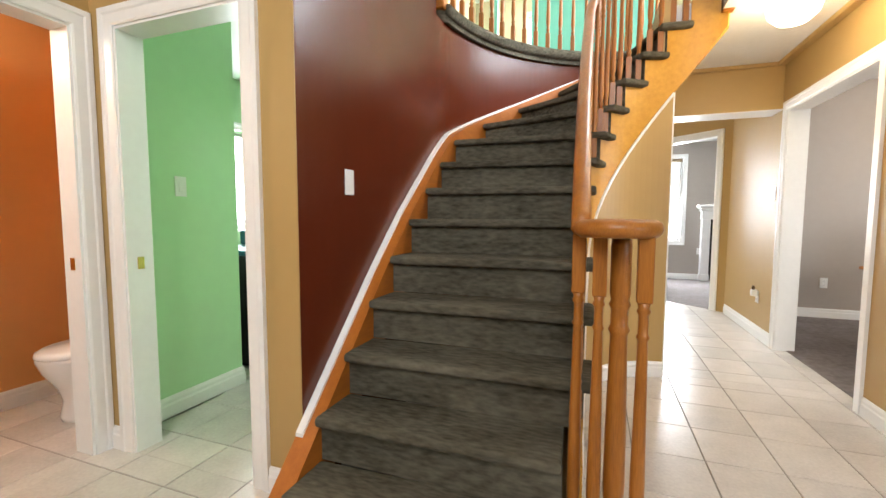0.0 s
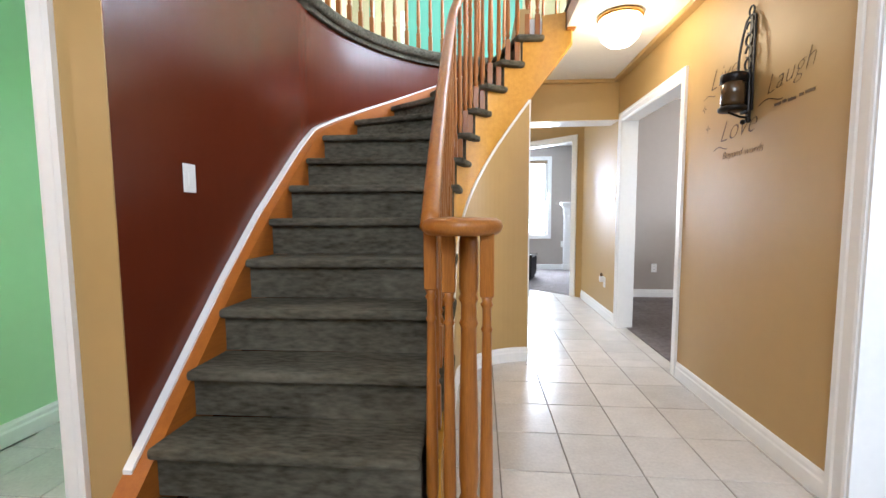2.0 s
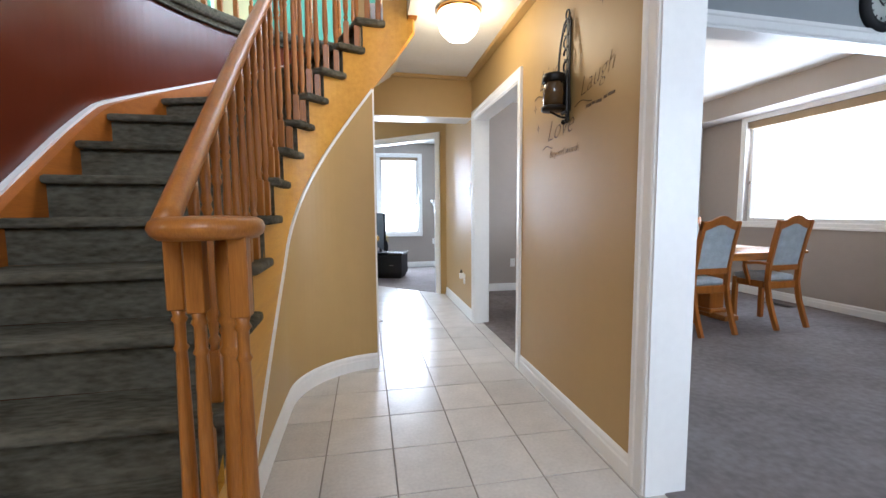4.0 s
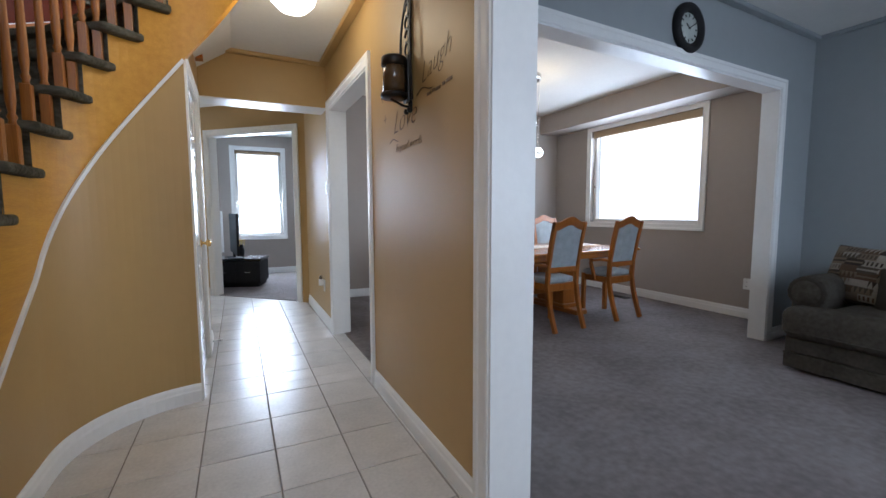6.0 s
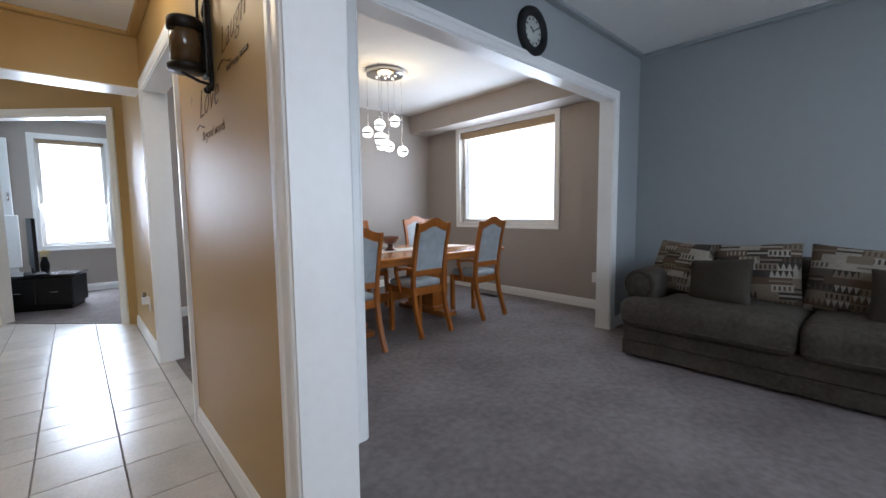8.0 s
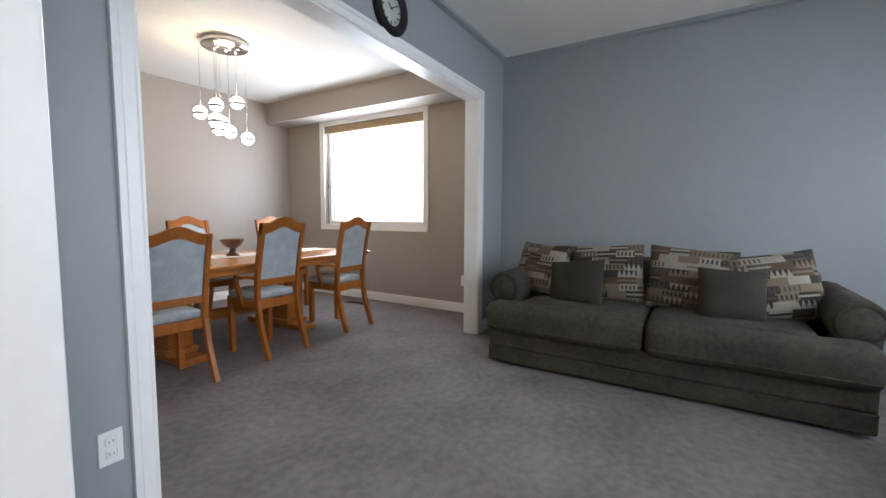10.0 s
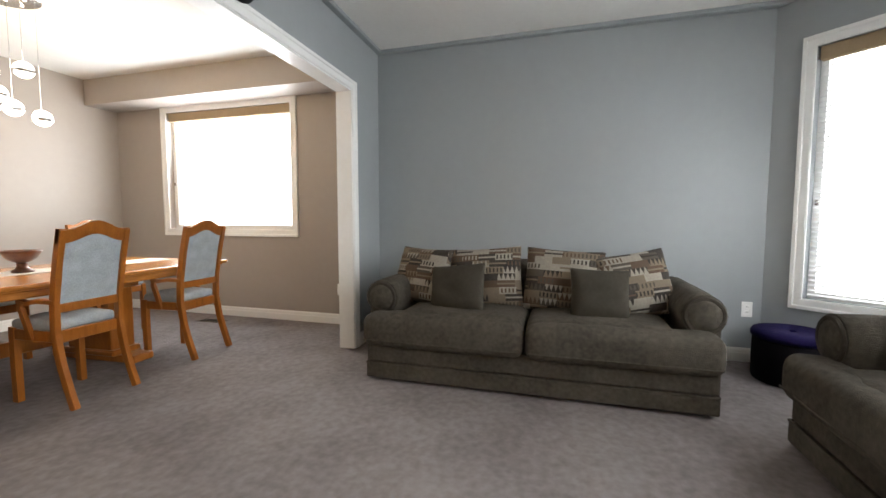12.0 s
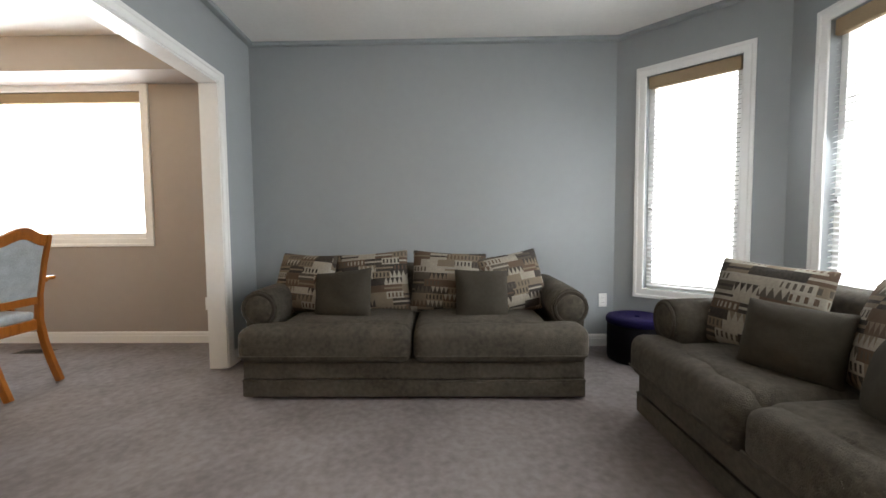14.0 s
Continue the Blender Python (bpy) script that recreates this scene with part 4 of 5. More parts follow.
def outlet(m, kind="outlet", label="white duplex wall outlet"):
    o = new(kind)
    o.matrix_world = m
    tagged(o, label, "outlet" if kind == "wall_outlet" else "switch")
    block("plate", plastic_white, (-0.037, 0.037, -0.006, 0, -0.06, 0.06), o, 0.003, segs=2)
    if kind == "wall_outlet":
        for z in (-0.022, 0.022):
            b = block("socket", plastic_white, (-0.017, 0.017, -0.009, -0.006, z - 0.014, z + 0.014), o, 0.003)
            for x in (-0.006, 0.006):
                block("slot", black_gloss, (x - 0.001, x + 0.001, -0.0095, -0.0088, z - 0.004, z + 0.005), b)
    else:
        block("rocker", plastic_white, (-0.016, 0.016, -0.011, -0.006, -0.033, 0.033), o, 0.003)
    return o


outlet(pose(5.794, -0.55, 0.425, 0, 0, -90), "wall_outlet")
outlet(pose(5.934, 3.135, 0.382, 0, 0, -90), "wall_outlet")
outlet(pose(2.262, 2.4525, 0.34, 0, 0, 2.5), "wall_outlet", "white duplex wall outlet low beside the dining opening")
outlet(pose(1.789, 5.03, 0.40, 0, 0, -90), "wall_outlet", "white wall outlet with an adapter plugged in")
outlet(pose(2.80, 6.219, 0.42, 0, 0, 0), "wall_outlet")
outlet(pose(2.10, 9.199, 0.55, 0, 0, 0), "wall_outlet")
outlet(pose(-0.859, 1.795, 1.345, 0, 0, 90), "light_switch", "white rocker light switch on the maroon wall")
outlet(pose(-2.099, 1.90, 1.36, 0, 0, 90), "light_switch", "white rocker light switch on the green wall")
outlet(pose(1.789, 4.76, 1.41, 0, 0, -90), "light_switch", "white rocker light switch at the end of the hall")
ad = thing("plug_adapter", "white plug-in air freshener in the hall outlet", "plug", (1.78, 5.03, 0.425), -90)
bm = bmesh.new()
box(bm, -0.025, 0.025, -0.05, 0.001, -0.02, 0.045, 0.008, segs=2)
part("body", bm, plastic_white, ad)
bm = bmesh.new()
lathe(bm, [(0.014, 0.045), (0.016, 0.06), (0.010, 0.085)], (0, -0.03, 0), 12)
part("bottle", bm, smoked, ad)

# ---- dining room ----
def back_post(x, bm):
    """A raked and swept post from the flared foot to the head of the back."""
    pts = [(x, -0.10, 0.0), (x, -0.055, 0.12), (x, -0.01, 0.26), (x, 0.02, 0.42), (x, 0.012, 0.6), (x, -0.03, 0.82), (x, -0.075, 1.0)]
    sweep(bm, pts, [(-0.017, -0.022), (0.017, -0.022), (0.02, -0.018), (0.02, 0.018), (0.017, 0.022), (-0.017, 0.022), (-0.02, 0.018), (-0.02, -0.018)], up=Vector((0, 1, 0.001)))


def back_y(z):
    return float(np.interp(z, [0.42, 0.6, 0.82, 1.0, 1.06], [0.02, 0.012, -0.03, -0.075, -0.09]))


def dining_chair(label, at, turn, arms=True, tall=1.065):
    """Feet of the back posts at y -0.1, seat towards +y."""
    c = thing("dining_chair", label, "chair", at, turn, "chairs round the dining table")
    for x in (-0.215, 0.215):
        bm = bmesh.new()
        back_post(x, bm)
        part("back_post", bm, chair_oak, c)
    for x in (-0.205, 0.205):
        bm = bmesh.new()
        sweep(bm, [(x, 0.365, 0.44), (x, 0.368, 0.25), (x, 0.365, 0.0)], [(-0.021, -0.021), (0.021, -0.021), (0.021, 0.021), (-0.021, 0.021)], up=Vector((0, 1, 0.001)))
        part("leg", bm, chair_oak, c)
    bm = bmesh.new()
    box(bm, -0.222, 0.222, 0.02, 0.05, 0.36, 0.43, 0.005)
    box(bm, -0.222, 0.222, 0.345, 0.38, 0.37, 0.43, 0.005)
    box(bm, -0.222, -0.195, 0.05, 0.345, 0.37, 0.43, 0.004)
    box(bm, 0.195, 0.222, 0.05, 0.345, 0.37, 0.43, 0.004)
    part("seat_frame", bm, chair_oak, c)
    bm = bmesh.new()
    pad(bm, -0.215, 0.215, 0.045, 0.385, 0.425, 0.485, 0.024, 0.022, 2)
    part("seat", bm, chair_cloth, c, "pale blue-grey upholstered seat", True)
    # arched crest rail
    bm = bmesh.new()
    n = 16
    rings = []
    for k in range(n + 1):
        u = -0.235 + 0.47 * k / n
        q = abs(u) / 0.235
        top = 1.0 + 0.05 * (0.5 + 0.5 * math.cos(math.pi * min(1, q * 1.25))) + (0.004 if q > 0.86 else 0)
        low = 0.925 + 0.048 * (0.5 + 0.5 * math.cos(math.pi * min(1, q * 1.2)))
        yt, yl = back_y(top), back_y(low)
        rings.append([bm.verts.new(p) for p in ((u, yl - 0.014, low), (u, yl + 0.016, low), (u, yt + 0.014, top), (u, yt - 0.012, top))])
    for a, b in zip(rings, rings[1:]):
        for k in range(4):
            bm.faces.new((a[k], b[k], b[(k + 1) % 4], a[(k + 1) % 4]))
    bm.faces.new(rings[0])
    bm.faces.new(rings[-1][::-1])
    part("crest_rail", bm, chair_oak, c, "arched oak crest rail")
    bm = bmesh.new()
    box(bm, -0.2, 0.2, back_y(0.57) - 0.012, back_y(0.57) + 0.014, 0.535, 0.585, 0.004)
    part("lower_rail", bm, chair_oak, c)
    # padded back panel, domed front and rear
    bm = bmesh.new()
    nx, nz = 10, 10
    for side in (1, -1):
        g = {}
        for i in range(nx + 1):
            for j in range(nz + 1):
                u = -0.197 + 0.394 * i / nx
                q = abs(u) / 0.235
                top = 0.935 + 0.048 * (0.5 + 0.5 * math.cos(math.pi * min(1, q * 1.2)))
                z = 0.58 + (top - 0.58) * j / nz
                e = min(i, nx - i, j, nz - j)
                g[i, j] = bm.verts.new((u, back_y(z) + side * (0.004 + 0.012 * min(1, e / 2) ** 0.7), z))
        for i in range(nx):
            for j in range(nz):
                f = bm.faces.new((g[i, j], g[i + 1, j], g[i + 1, j + 1], g[i, j + 1]))
                f.smooth = True
    part("backrest", bm, chair_cloth, c, "pale blue-grey upholstered back panel")
    if arms:
        for x in (-1, 1):
            bm = bmesh.new()
            sweep(bm, [(0.215 * x, 0.0, 0.60), (0.235 * x, 0.10, 0.605), (0.24 * x, 0.19, 0.59), (0.235 * x, 0.26, 0.60)], [(-0.022, -0.012), (0.022, -0.012), (0.022, 0.008), (0.012, 0.014), (-0.012, 0.014), (-0.022, 0.008)])
            arm = part("armrest", bm, chair_oak, c)
            bm = bmesh.new()
            sweep(bm, [(0.222 * x, 0.20, 0.38), (0.232 * x, 0.22, 0.47), (0.237 * x, 0.25, 0.56), (0.236 * x, 0.24, 0.593)], [(-0.014, -0.016), (0.014, -0.016), (0.014, 0.016), (-0.014, 0.016)], up=Vector((0, 1, 0.001)))
            part("arm_support", bm, chair_oak, arm)
    for ob in c.children_recursive:
        ob.data.transform(Matrix.Diagonal((0.89, 1, tall, 1)))
    return c


NEAR = "honey oak dining chair with pale blue-grey damask seat and back"
dining_chair(NEAR, (3.03, 3.62, 0.006), -1, arms=False, tall=1.005)
arm_chair = dining_chair(NEAR.replace("dining chair", "armchair"), (3.86, 3.70, 0.006), 3)
copy_thing(arm_chair, pose(4.755, 3.77, 0.006, 0, 0, 4))
side_chair = dining_chair(NEAR, (3.12, 5.34, 0.006), 180, arms=False)
copy_thing(side_chair, pose(4.02, 5.34, 0.006, 0, 0, 182))
copy_thing(side_chair, pose(5.03, 5.36, 0.006, 0, 0, 178))

tab = thing("dining_table", "long golden oak double-pedestal dining table", "table", (3.86, 4.42, 0.006), 3)
L, W = 1.32, 0.58
part("tabletop", (lambda b: (box(b, -L, L, -W, W, 0.715, 0.745, 0.012, segs=2), b)[1])(bmesh.new()), table_oak, tab)
part("apron", (lambda b: (box(b, -L + 0.06, L - 0.06, -W + 0.05, W - 0.05, 0.655, 0.716, 0.008), box(b, -L + 0.035, L - 0.035, -W + 0.03, W - 0.03, 0.70, 0.716, 0.004), b)[2])(bmesh.new()), table_oak, tab)
for x in (-0.56, 0.56):
    bm = bmesh.new()
    box(bm, x - 0.10, x + 0.10, -0.22, 0.22, 0.08, 0.66, 0.012, segs=2)
    box(bm, x - 0.13, x + 0.13, -0.26, 0.26, 0.58, 0.65, 0.01)
    ped = part("pedestal", bm, chair_oak, tab)
    bm = bmesh.new()
    box(bm, x - 0.09, x + 0.09, -0.42, 0.42, 0.0, 0.06, 0.015, segs=2)
    box(bm, x - 0.12, x + 0.12, -0.26, 0.26, 0.05, 0.10, 0.012)
    part("foot", bm, chair_oak, ped)
bm = bmesh.new()
box(bm, -0.46, 0.46, -0.02, 0.02, 0.20, 0.30, 0.008)
part("stretcher", bm, chair_oak, tab)
run = link("table_runner", (lambda b: (box(b, 2.75, 5.05, 4.36, 4.66, 0.752, 0.756), b)[1])(bmesh.new()), runner_cloth)
tagged(run, "cream cloth runner lying along the dining table", "table runner")
bowl = thing("footed_bowl", "carved dark wood footed bowl on the dining table", "bowl", (3.96, 4.50, 0.757))
bm = bmesh.new()
lathe(bm, [(0.06, 0), (0.062, 0.015), (0.04, 0.025), (0.028, 0.045), (0.032, 0.06), (0.03, 0.07)], segs=20)
part("foot", bm, bowl_mat, bowl)
bm = bmesh.new()
lathe(bm, [(0.03, 0.068), (0.055, 0.078), (0.085, 0.10), (0.105, 0.135), (0.112, 0.152), (0.108, 0.154), (0.096, 0.135), (0.05, 0.1), (0.005, 0.095)], segs=24)
part("cup", bm, bowl_mat, bowl)

reg = thing("floor_register", "brown metal floor register in the carpet below the window", "vent", (5.65, 4.57, 0.006))
block("frame", vent_metal, (-0.06, 0.06, -0.15, 0.15, 0.0, 0.006), reg, 0.002)
for k in range(9):
    block("slat", black_metal, (-0.045, 0.045, -0.135 + 0.03 * k, -0.118 + 0.03 * k, 0.006, 0.009), reg)
pen = thing("pendant_lamp", "nickel disc pendant lamp with a cluster of lit glass globes", "lamp", (4.02, 4.62, 0))
bm = bmesh.new()
lathe(bm, [(0.001, 2.68), (0.2, 2.68), (0.203, 2.686), (0.203, 2.73), (0.198, 2.734)], segs=36)
part("canopy", bm, chrome, pen)
random.seed(4)
for k, (dx, dy, z) in enumerate(((-0.30, -0.10, 2.02), (-0.19, -0.16, 2.10), (-0.02, -0.20, 2.15), (-0.27, -0.28, 1.94), (-0.13, -0.12, 1.97), (-0.20, -0.20, 1.89), (-0.06, -0.14, 1.89), (0.06, -0.22, 1.84))):
    bm = bmesh.new()
    bmesh.ops.create_uvsphere(bm, u_segments=20, v_segments=12, radius=0.056, matrix=Matrix.Translation((dx, dy, z)))
    g = part("globe", bm, globe_glow, pen, "lit clear glass globe", True)
    bm = bmesh.new()
    lathe(bm, [(0.0575, -0.012), (0.059, -0.006), (0.059, 0.006), (0.0575, 0.012)], (dx, dy, z - 0.012), 20)
    part("band", bm, chrome, g)
    bm = bmesh.new()
    lathe(bm, [(0.0022, 0), (0.0022, 2.70 - z - 0.055)], (dx * 0.98, dy * 0.98, z + 0.055), 6)
    part("cord", bm, chrome, pen)
for k in range(9):
    a, r = 2.4 * k, 0.05 + 0.012 * k
    bm = bmesh.new()
    lathe(bm, [(0.001, 2.6775), (0.008, 2.6775), (0.009, 2.682)], (r * math.cos(a), r * math.sin(a), 0), 10)
    part("spot", bm, globe_glow, pen, "small lit spot in the canopy")
bulb("pendant_bulb", (3.86, 4.44, 1.80), 9, 0.12, (1.0, 0.89, 0.74))
bulb("canopy_glow", (4.02, 4.62, 2.50), 15, 0.16, (1.0, 0.70, 0.32))

# ---- hall ----
lamp = thing("ceiling_lamp", "lit opal glass dome lamp on the hall ceiling", "lamp", (1.335, 3.25, 2.56))
bm = bmesh.new()
lathe(bm, [(0.15, 0.0), (0.152, -0.02), (0.14, -0.03)], segs=28)
part("rim", bm, brass, lamp)
bm = bmesh.new()
lathe(bm, [(0.14, -0.02), (0.142, -0.09), (0.125, -0.15), (0.08, -0.195), (0.02, -0.21)], segs=28)
part("shade", bm, lamp_white, lamp, "lit opal glass shade", True).visible_shadow = False

sc = thing("wall_sconce", "black iron wall sconce with a smoked glass candle cylinder", "sconce", (1.789, 2.52, 1.66), -90)
for off in (-0.034, 0.034):
    bm = bmesh.new()
    pts = [(off * (1 + 0.9 * math.sin(math.pi * k / 20)) * (1 if k < 20 else 0.3), -0.012 - 0.02 * math.sin(math.pi * k / 20), 0.06 + 0.5 * k / 20) for k in range(21)]
    sweep(bm, pts, [(0.006 * math.cos(2 * math.pi * k / 6), 0.006 * math.sin(2 * math.pi * k / 6)) for k in range(6)], up=Vector((0, 1, 0.01)))
    part("side_bar", bm, black_metal, sc)
for k in range(7):
    bm = bmesh.new()
    z = 0.12 + 0.062 * k
    pts = [(0.03 * math.cos(a) * (1 if k % 2 else -1), -0.02, z + 0.03 * math.sin(a)) for a in [2 * math.pi * j / 14 for j in range(13)]]
    sweep(bm, pts, [(0.0055 * math.cos(2 * math.pi * j / 6), 0.0055 * math.sin(2 * math.pi * j / 6)) for j in range(6)], up=Vector((0, 1, 0.01)))
    part("scroll", bm, black_metal, sc)
block("spine", black_metal, (-0.013, 0.013, -0.016, -0.001, 0.02, 0.55), sc, 0.003)
block("backplate", black_metal, (-0.036, 0.036, -0.034, -0.017, 0.05, 0.27), sc, 0.008, segs=2)
bm = bmesh.new()
pts = [(0.02 * math.cos(a), -0.015, 0.575 + 0.024 * math.sin(a)) for a in [2 * math.pi * j / 16 for j in range(17)]]
sweep(bm, pts, [(0.005 * math.cos(2 * math.pi * j / 6), 0.005 * math.sin(2 * math.pi * j / 6)) for j in range(6)], up=Vector((0, 1, 0.01)))
part("hanging_ring", bm, black_metal, sc)
for x in (-0.022, 0.022):
    bm = bmesh.new()
    bmesh.ops.create_uvsphere(bm, u_segments=12, v_segments=8, radius=0.014, matrix=Matrix.Translation((x, -0.02, 0.012)))
    part("finial", bm, black_metal, sc, smooth=True)
bm = bmesh.new()
sweep(bm, [(0, -0.01, 0.03), (0, -0.05, 0.035), (0, -0.11, 0.06)], [(0.006 * math.cos(2 * math.pi * k / 6), 0.006 * math.sin(2 * math.pi * k / 6)) for k in range(6)])
part("bracket", bm, black_metal, sc)
bm = bmesh.new()
lathe(bm, [(0.02, 0.062), (0.063, 0.064), (0.067, 0.072), (0.067, 0.084), (0.06, 0.088)], (0, -0.09, 0), 24)
cup = part("tray", bm, black_metal, sc)
bm = bmesh.new()
lathe(bm, [(0.055, 0.088), (0.055, 0.235), (0.052, 0.235), (0.052, 0.09)], (0, -0.09, 0), 24)
part("glass_cylinder", bm, smoked, sc, "smoked amber glass cylinder")
bm = bmesh.new()
lathe(bm, [(0.057, 0.21), (0.062, 0.214), (0.062, 0.25), (0.057, 0.256), (0.052, 0.25)], (0, -0.09, 0), 24)
part("collar", bm, black_metal, sc)
bm = bmesh.new()
sweep(bm, [(0, -0.01, 0.23), (0, -0.035, 0.232)], [(0.008 * math.cos(2 * math.pi * k / 6), 0.008 * math.sin(2 * math.pi * k / 6)) for k in range(6)])
part("stay", bm, black_metal, sc)


def lettering(text, size, y, z, spin=0.0, shear=0.5):
    cu = bpy.data.curves.new("wall_lettering", "FONT")
    cu.body, cu.size, cu.shear, cu.extrude, cu.resolution_u = text, size, shear, 0.0006, 3
    cu.offset = -0.0038 if size > 0.1 else -0.0016
    ob = new("wall_lettering", cu)
    ob.matrix_world = pose(1.7885, y, z, 90, 0, -90) @ pose(0, 0, 0, 0, 0, spin)
    cu.materials.append(decal)
    return tagged(ob, "dark vinyl script word stuck on the tan wall", "lettering", "words on the hall wall")


lettering("Live", 0.17, 2.93, 1.93, 4)
lettering("Laugh", 0.135, 2.40, 1.765, 10)
lettering("Love", 0.17, 2.80, 1.60, 2)
lettering("Beyond words", 0.062, 2.76, 1.50, 0, 0.3)
for y0, y1, z in ((2.33, 2.285, 1.70), (2.275, 2.25, 1.703), (2.24, 2.19, 1.70), (2.17, 2.145, 1.705), (2.135, 2.08, 1.708)):
    bar = block("wall_lettering", decal, (1.787, 1.7892, y1, y0, z, z + 0.013))
    tagged(bar, "small dark vinyl script line on the tan wall", "lettering", "words on the hall wall")
for y, z, k in ((2.42, 1.76, 0.075), (2.83, 1.585, 0.06), (2.97, 1.92, 0.055)):
    bm = bmesh.new()
    pts = [(0, -k * (2.3 * q - 0.4), k * (0.16 * math.sin(5.4 * q - 0.5) - 0.3)) for q in [i / 16 for i in range(17)]]
    sweep(bm, pts, [(0.0008 * c, 0.0028 * d) for c, d in ((-1, -1), (1, -1), (1, 1), (-1, 1))], up=Vector((0, 0, 1)))
    ob = link("wall_lettering", bm, decal)
    ob.location = (1.788, y, z)
    tagged(ob, "thin dark vinyl flourish under a word on the tan wall", "lettering", "words on the hall wall")
for y, z in ((2.20, 2.17), (2.93, 1.71), (2.98, 1.84)):
    bm = bmesh.new()
    for k in range(4):
        vs = [bm.verts.new(p) for p in ((0, 0, 0.028), (0, 0.006, 0.006), (0, -0.006, 0.006))]
        f = bm.faces.new(vs)
        bmesh.ops.transform(bm, matrix=pose(0, 0, 0, 90 * k, 0, 0), verts=vs)
    ob = link("wall_star", bm, decal)
    ob.location = (1.788, y, z)
    tagged(ob, "small dark vinyl star stuck on the tan wall", "sticker", "words on the hall wall")


def panel_door(name, w, h, t, mat):
    """A six-panel door leaf from x 0 to w, its face at y 0."""
    bm = bmesh.new()
    box(bm, 0, w, 0.008, t - 0.008, 0, h)
    st = 0.11
    cols = ((0, st), (w / 2 - st / 2, w / 2 + st / 2), (w - st, w))
    rows = ((0, 0.22), (0.80, 0.92), (1.58, 1.68), (h - 0.11, h))
    for y0, y1 in ((0, 0.0085), (t - 0.0085, t)):
        for a, b in cols:
            box(bm, a, b, y0, y1, 0, h)
        for a, b in rows:
            for i in range(2):
                box(bm, cols[i][1], cols[i + 1][0], y0, y1, a, b)
        for i in range(2):
            for (a0, a1), (b0, b1) in zip(rows, rows[1:]):
                box(bm, cols[i][1] + 0.025, cols[i + 1][0] - 0.025, y0 + 0.002, y1 - 0.002, a1 + 0.025, b0 - 0.025, 0.003)
    ob = link(name, bm, mat)
    return ob


door_white = material("glossy_white_door_paint", (0.80, 0.79, 0.75), 0.14, vary=0.03, scale=3, coat=0.3)
d1 = panel_door("door_1", 0.76, 2.02, 0.035, door_white)
d1.matrix_world = along(*P_CLO) @ pose(0.104, 0.012, 0.006)
structure(d1, "closed glossy white six-panel closet door", "door")
knob = bmesh.new()
lathe(knob, [(0.03, 0), (0.03, 0.006), (0.012, 0.012), (0.011, 0.035), (0.024, 0.042), (0.028, 0.055), (0.024, 0.068), (0.006, 0.074)], (0, 0, 0), 20, pose(0.70, 0.0, 0.93, 90, 0, 0))
part("door_handle", knob, brass, d1, "polished brass knob", True)
for z in (0.2, 1.0, 1.8):
    block("hinge", brass, (-0.006, 0.006, -0.01, 0.004, z, z + 0.09), d1, 0.002)
for m in (along(*P_LAU) @ pose(0.182, 0.06, 0.95, 0, 0, 90), along(*P_BTH) @ pose(3.733, 0.06, 0.95, 0, 0, -90)):
    k = block("strike_plate", brass, (-0.016, 0.016, -0.003, 0.001, -0.03, 0.03), None, 0.001)
    k.matrix_world = m
    tagged(k, "small brass strike plate on the white jamb", "strike plate")
stop = thing("door_stop", "small white spring door stop at the skirting", "door stop", (0.735, 4.62, 0.06), 90)
bm = bmesh.new()
lathe(bm, [(0.011, 0), (0.011, 0.006), (0.006, 0.008), (0.006, 0.055), (0.011, 0.057), (0.01, 0.072)], segs=10, m=pose(0, -0.016, 0, 90, 0, 0))
part("spring", bm, plastic_white, stop)

# ---- family room ----
ts = thing("tv_stand", "low black lacquered television stand on the carpet", "tv stand", (1.02, 7.98, 0.006), -18)
block("top", stand_top, (-0.40, 0.36, -0.26, 0.26, 0.41, 0.45), ts, 0.006)
block("body", black_gloss, (-0.38, 0.34, -0.24, 0.25, 0.06, 0.41), ts, 0.004)
block("plinth", black_gloss, (-0.35, 0.31, -0.2, 0.22, 0.0, 0.06), ts)
for x0, x1 in ((-0.37, -0.025), (-0.015, 0.33)):
    d = block("drawer", black_gloss, (x0, x1, -0.25, -0.24, 0.08, 0.39), ts, 0.003)
    block("handle", chrome, ((x0 + x1) / 2 - 0.04, (x0 + x1) / 2 + 0.04, -0.262, -0.25, 0.23, 0.24), d, 0.002)
tv = thing("television", "flat black television seen edge-on on its stand", "television", (0.93, 7.90, 0.456), 96)
block("screen", black_gloss, (-0.50, 0.50, -0.015, 0.02, 0.07, 0.70), tv, 0.006)
block("neck", black_gloss, (-0.03, 0.03, -0.01, 0.03, 0.01, 0.09), tv)
block("base", black_gloss, (-0.18, 0.18, -0.1, 0.1, 0, 0.014), tv, 0.004)
fp = thing("fireplace_mantel", "white painted fireplace surround with a mantel shelf", "fireplace", (2.55, 9.2, 0.006))
block("shelf", white, (-0.52, 0.52, -0.2, 0, 1.36, 1.42), fp, 0.01)
block("moulding", white, (-0.48, 0.48, -0.16, 0, 1.30, 1.36), fp, 0.01)
for x in (-0.44, 0.3):
    block("pilaster", white, (x, x + 0.14, -0.12, 0, 0.1, 1.15), fp, 0.006)
    block("plinth_block", white, (x - 0.01, x + 0.15, -0.14, 0, 0, 0.12), fp, 0.006)
block("frieze", white, (-0.45, 0.45, -0.12, 0, 1.15, 1.30), fp, 0.006)
block("firebox", black_gloss, (-0.3, 0.3, -0.03, 0, 0, 1.15), fp)

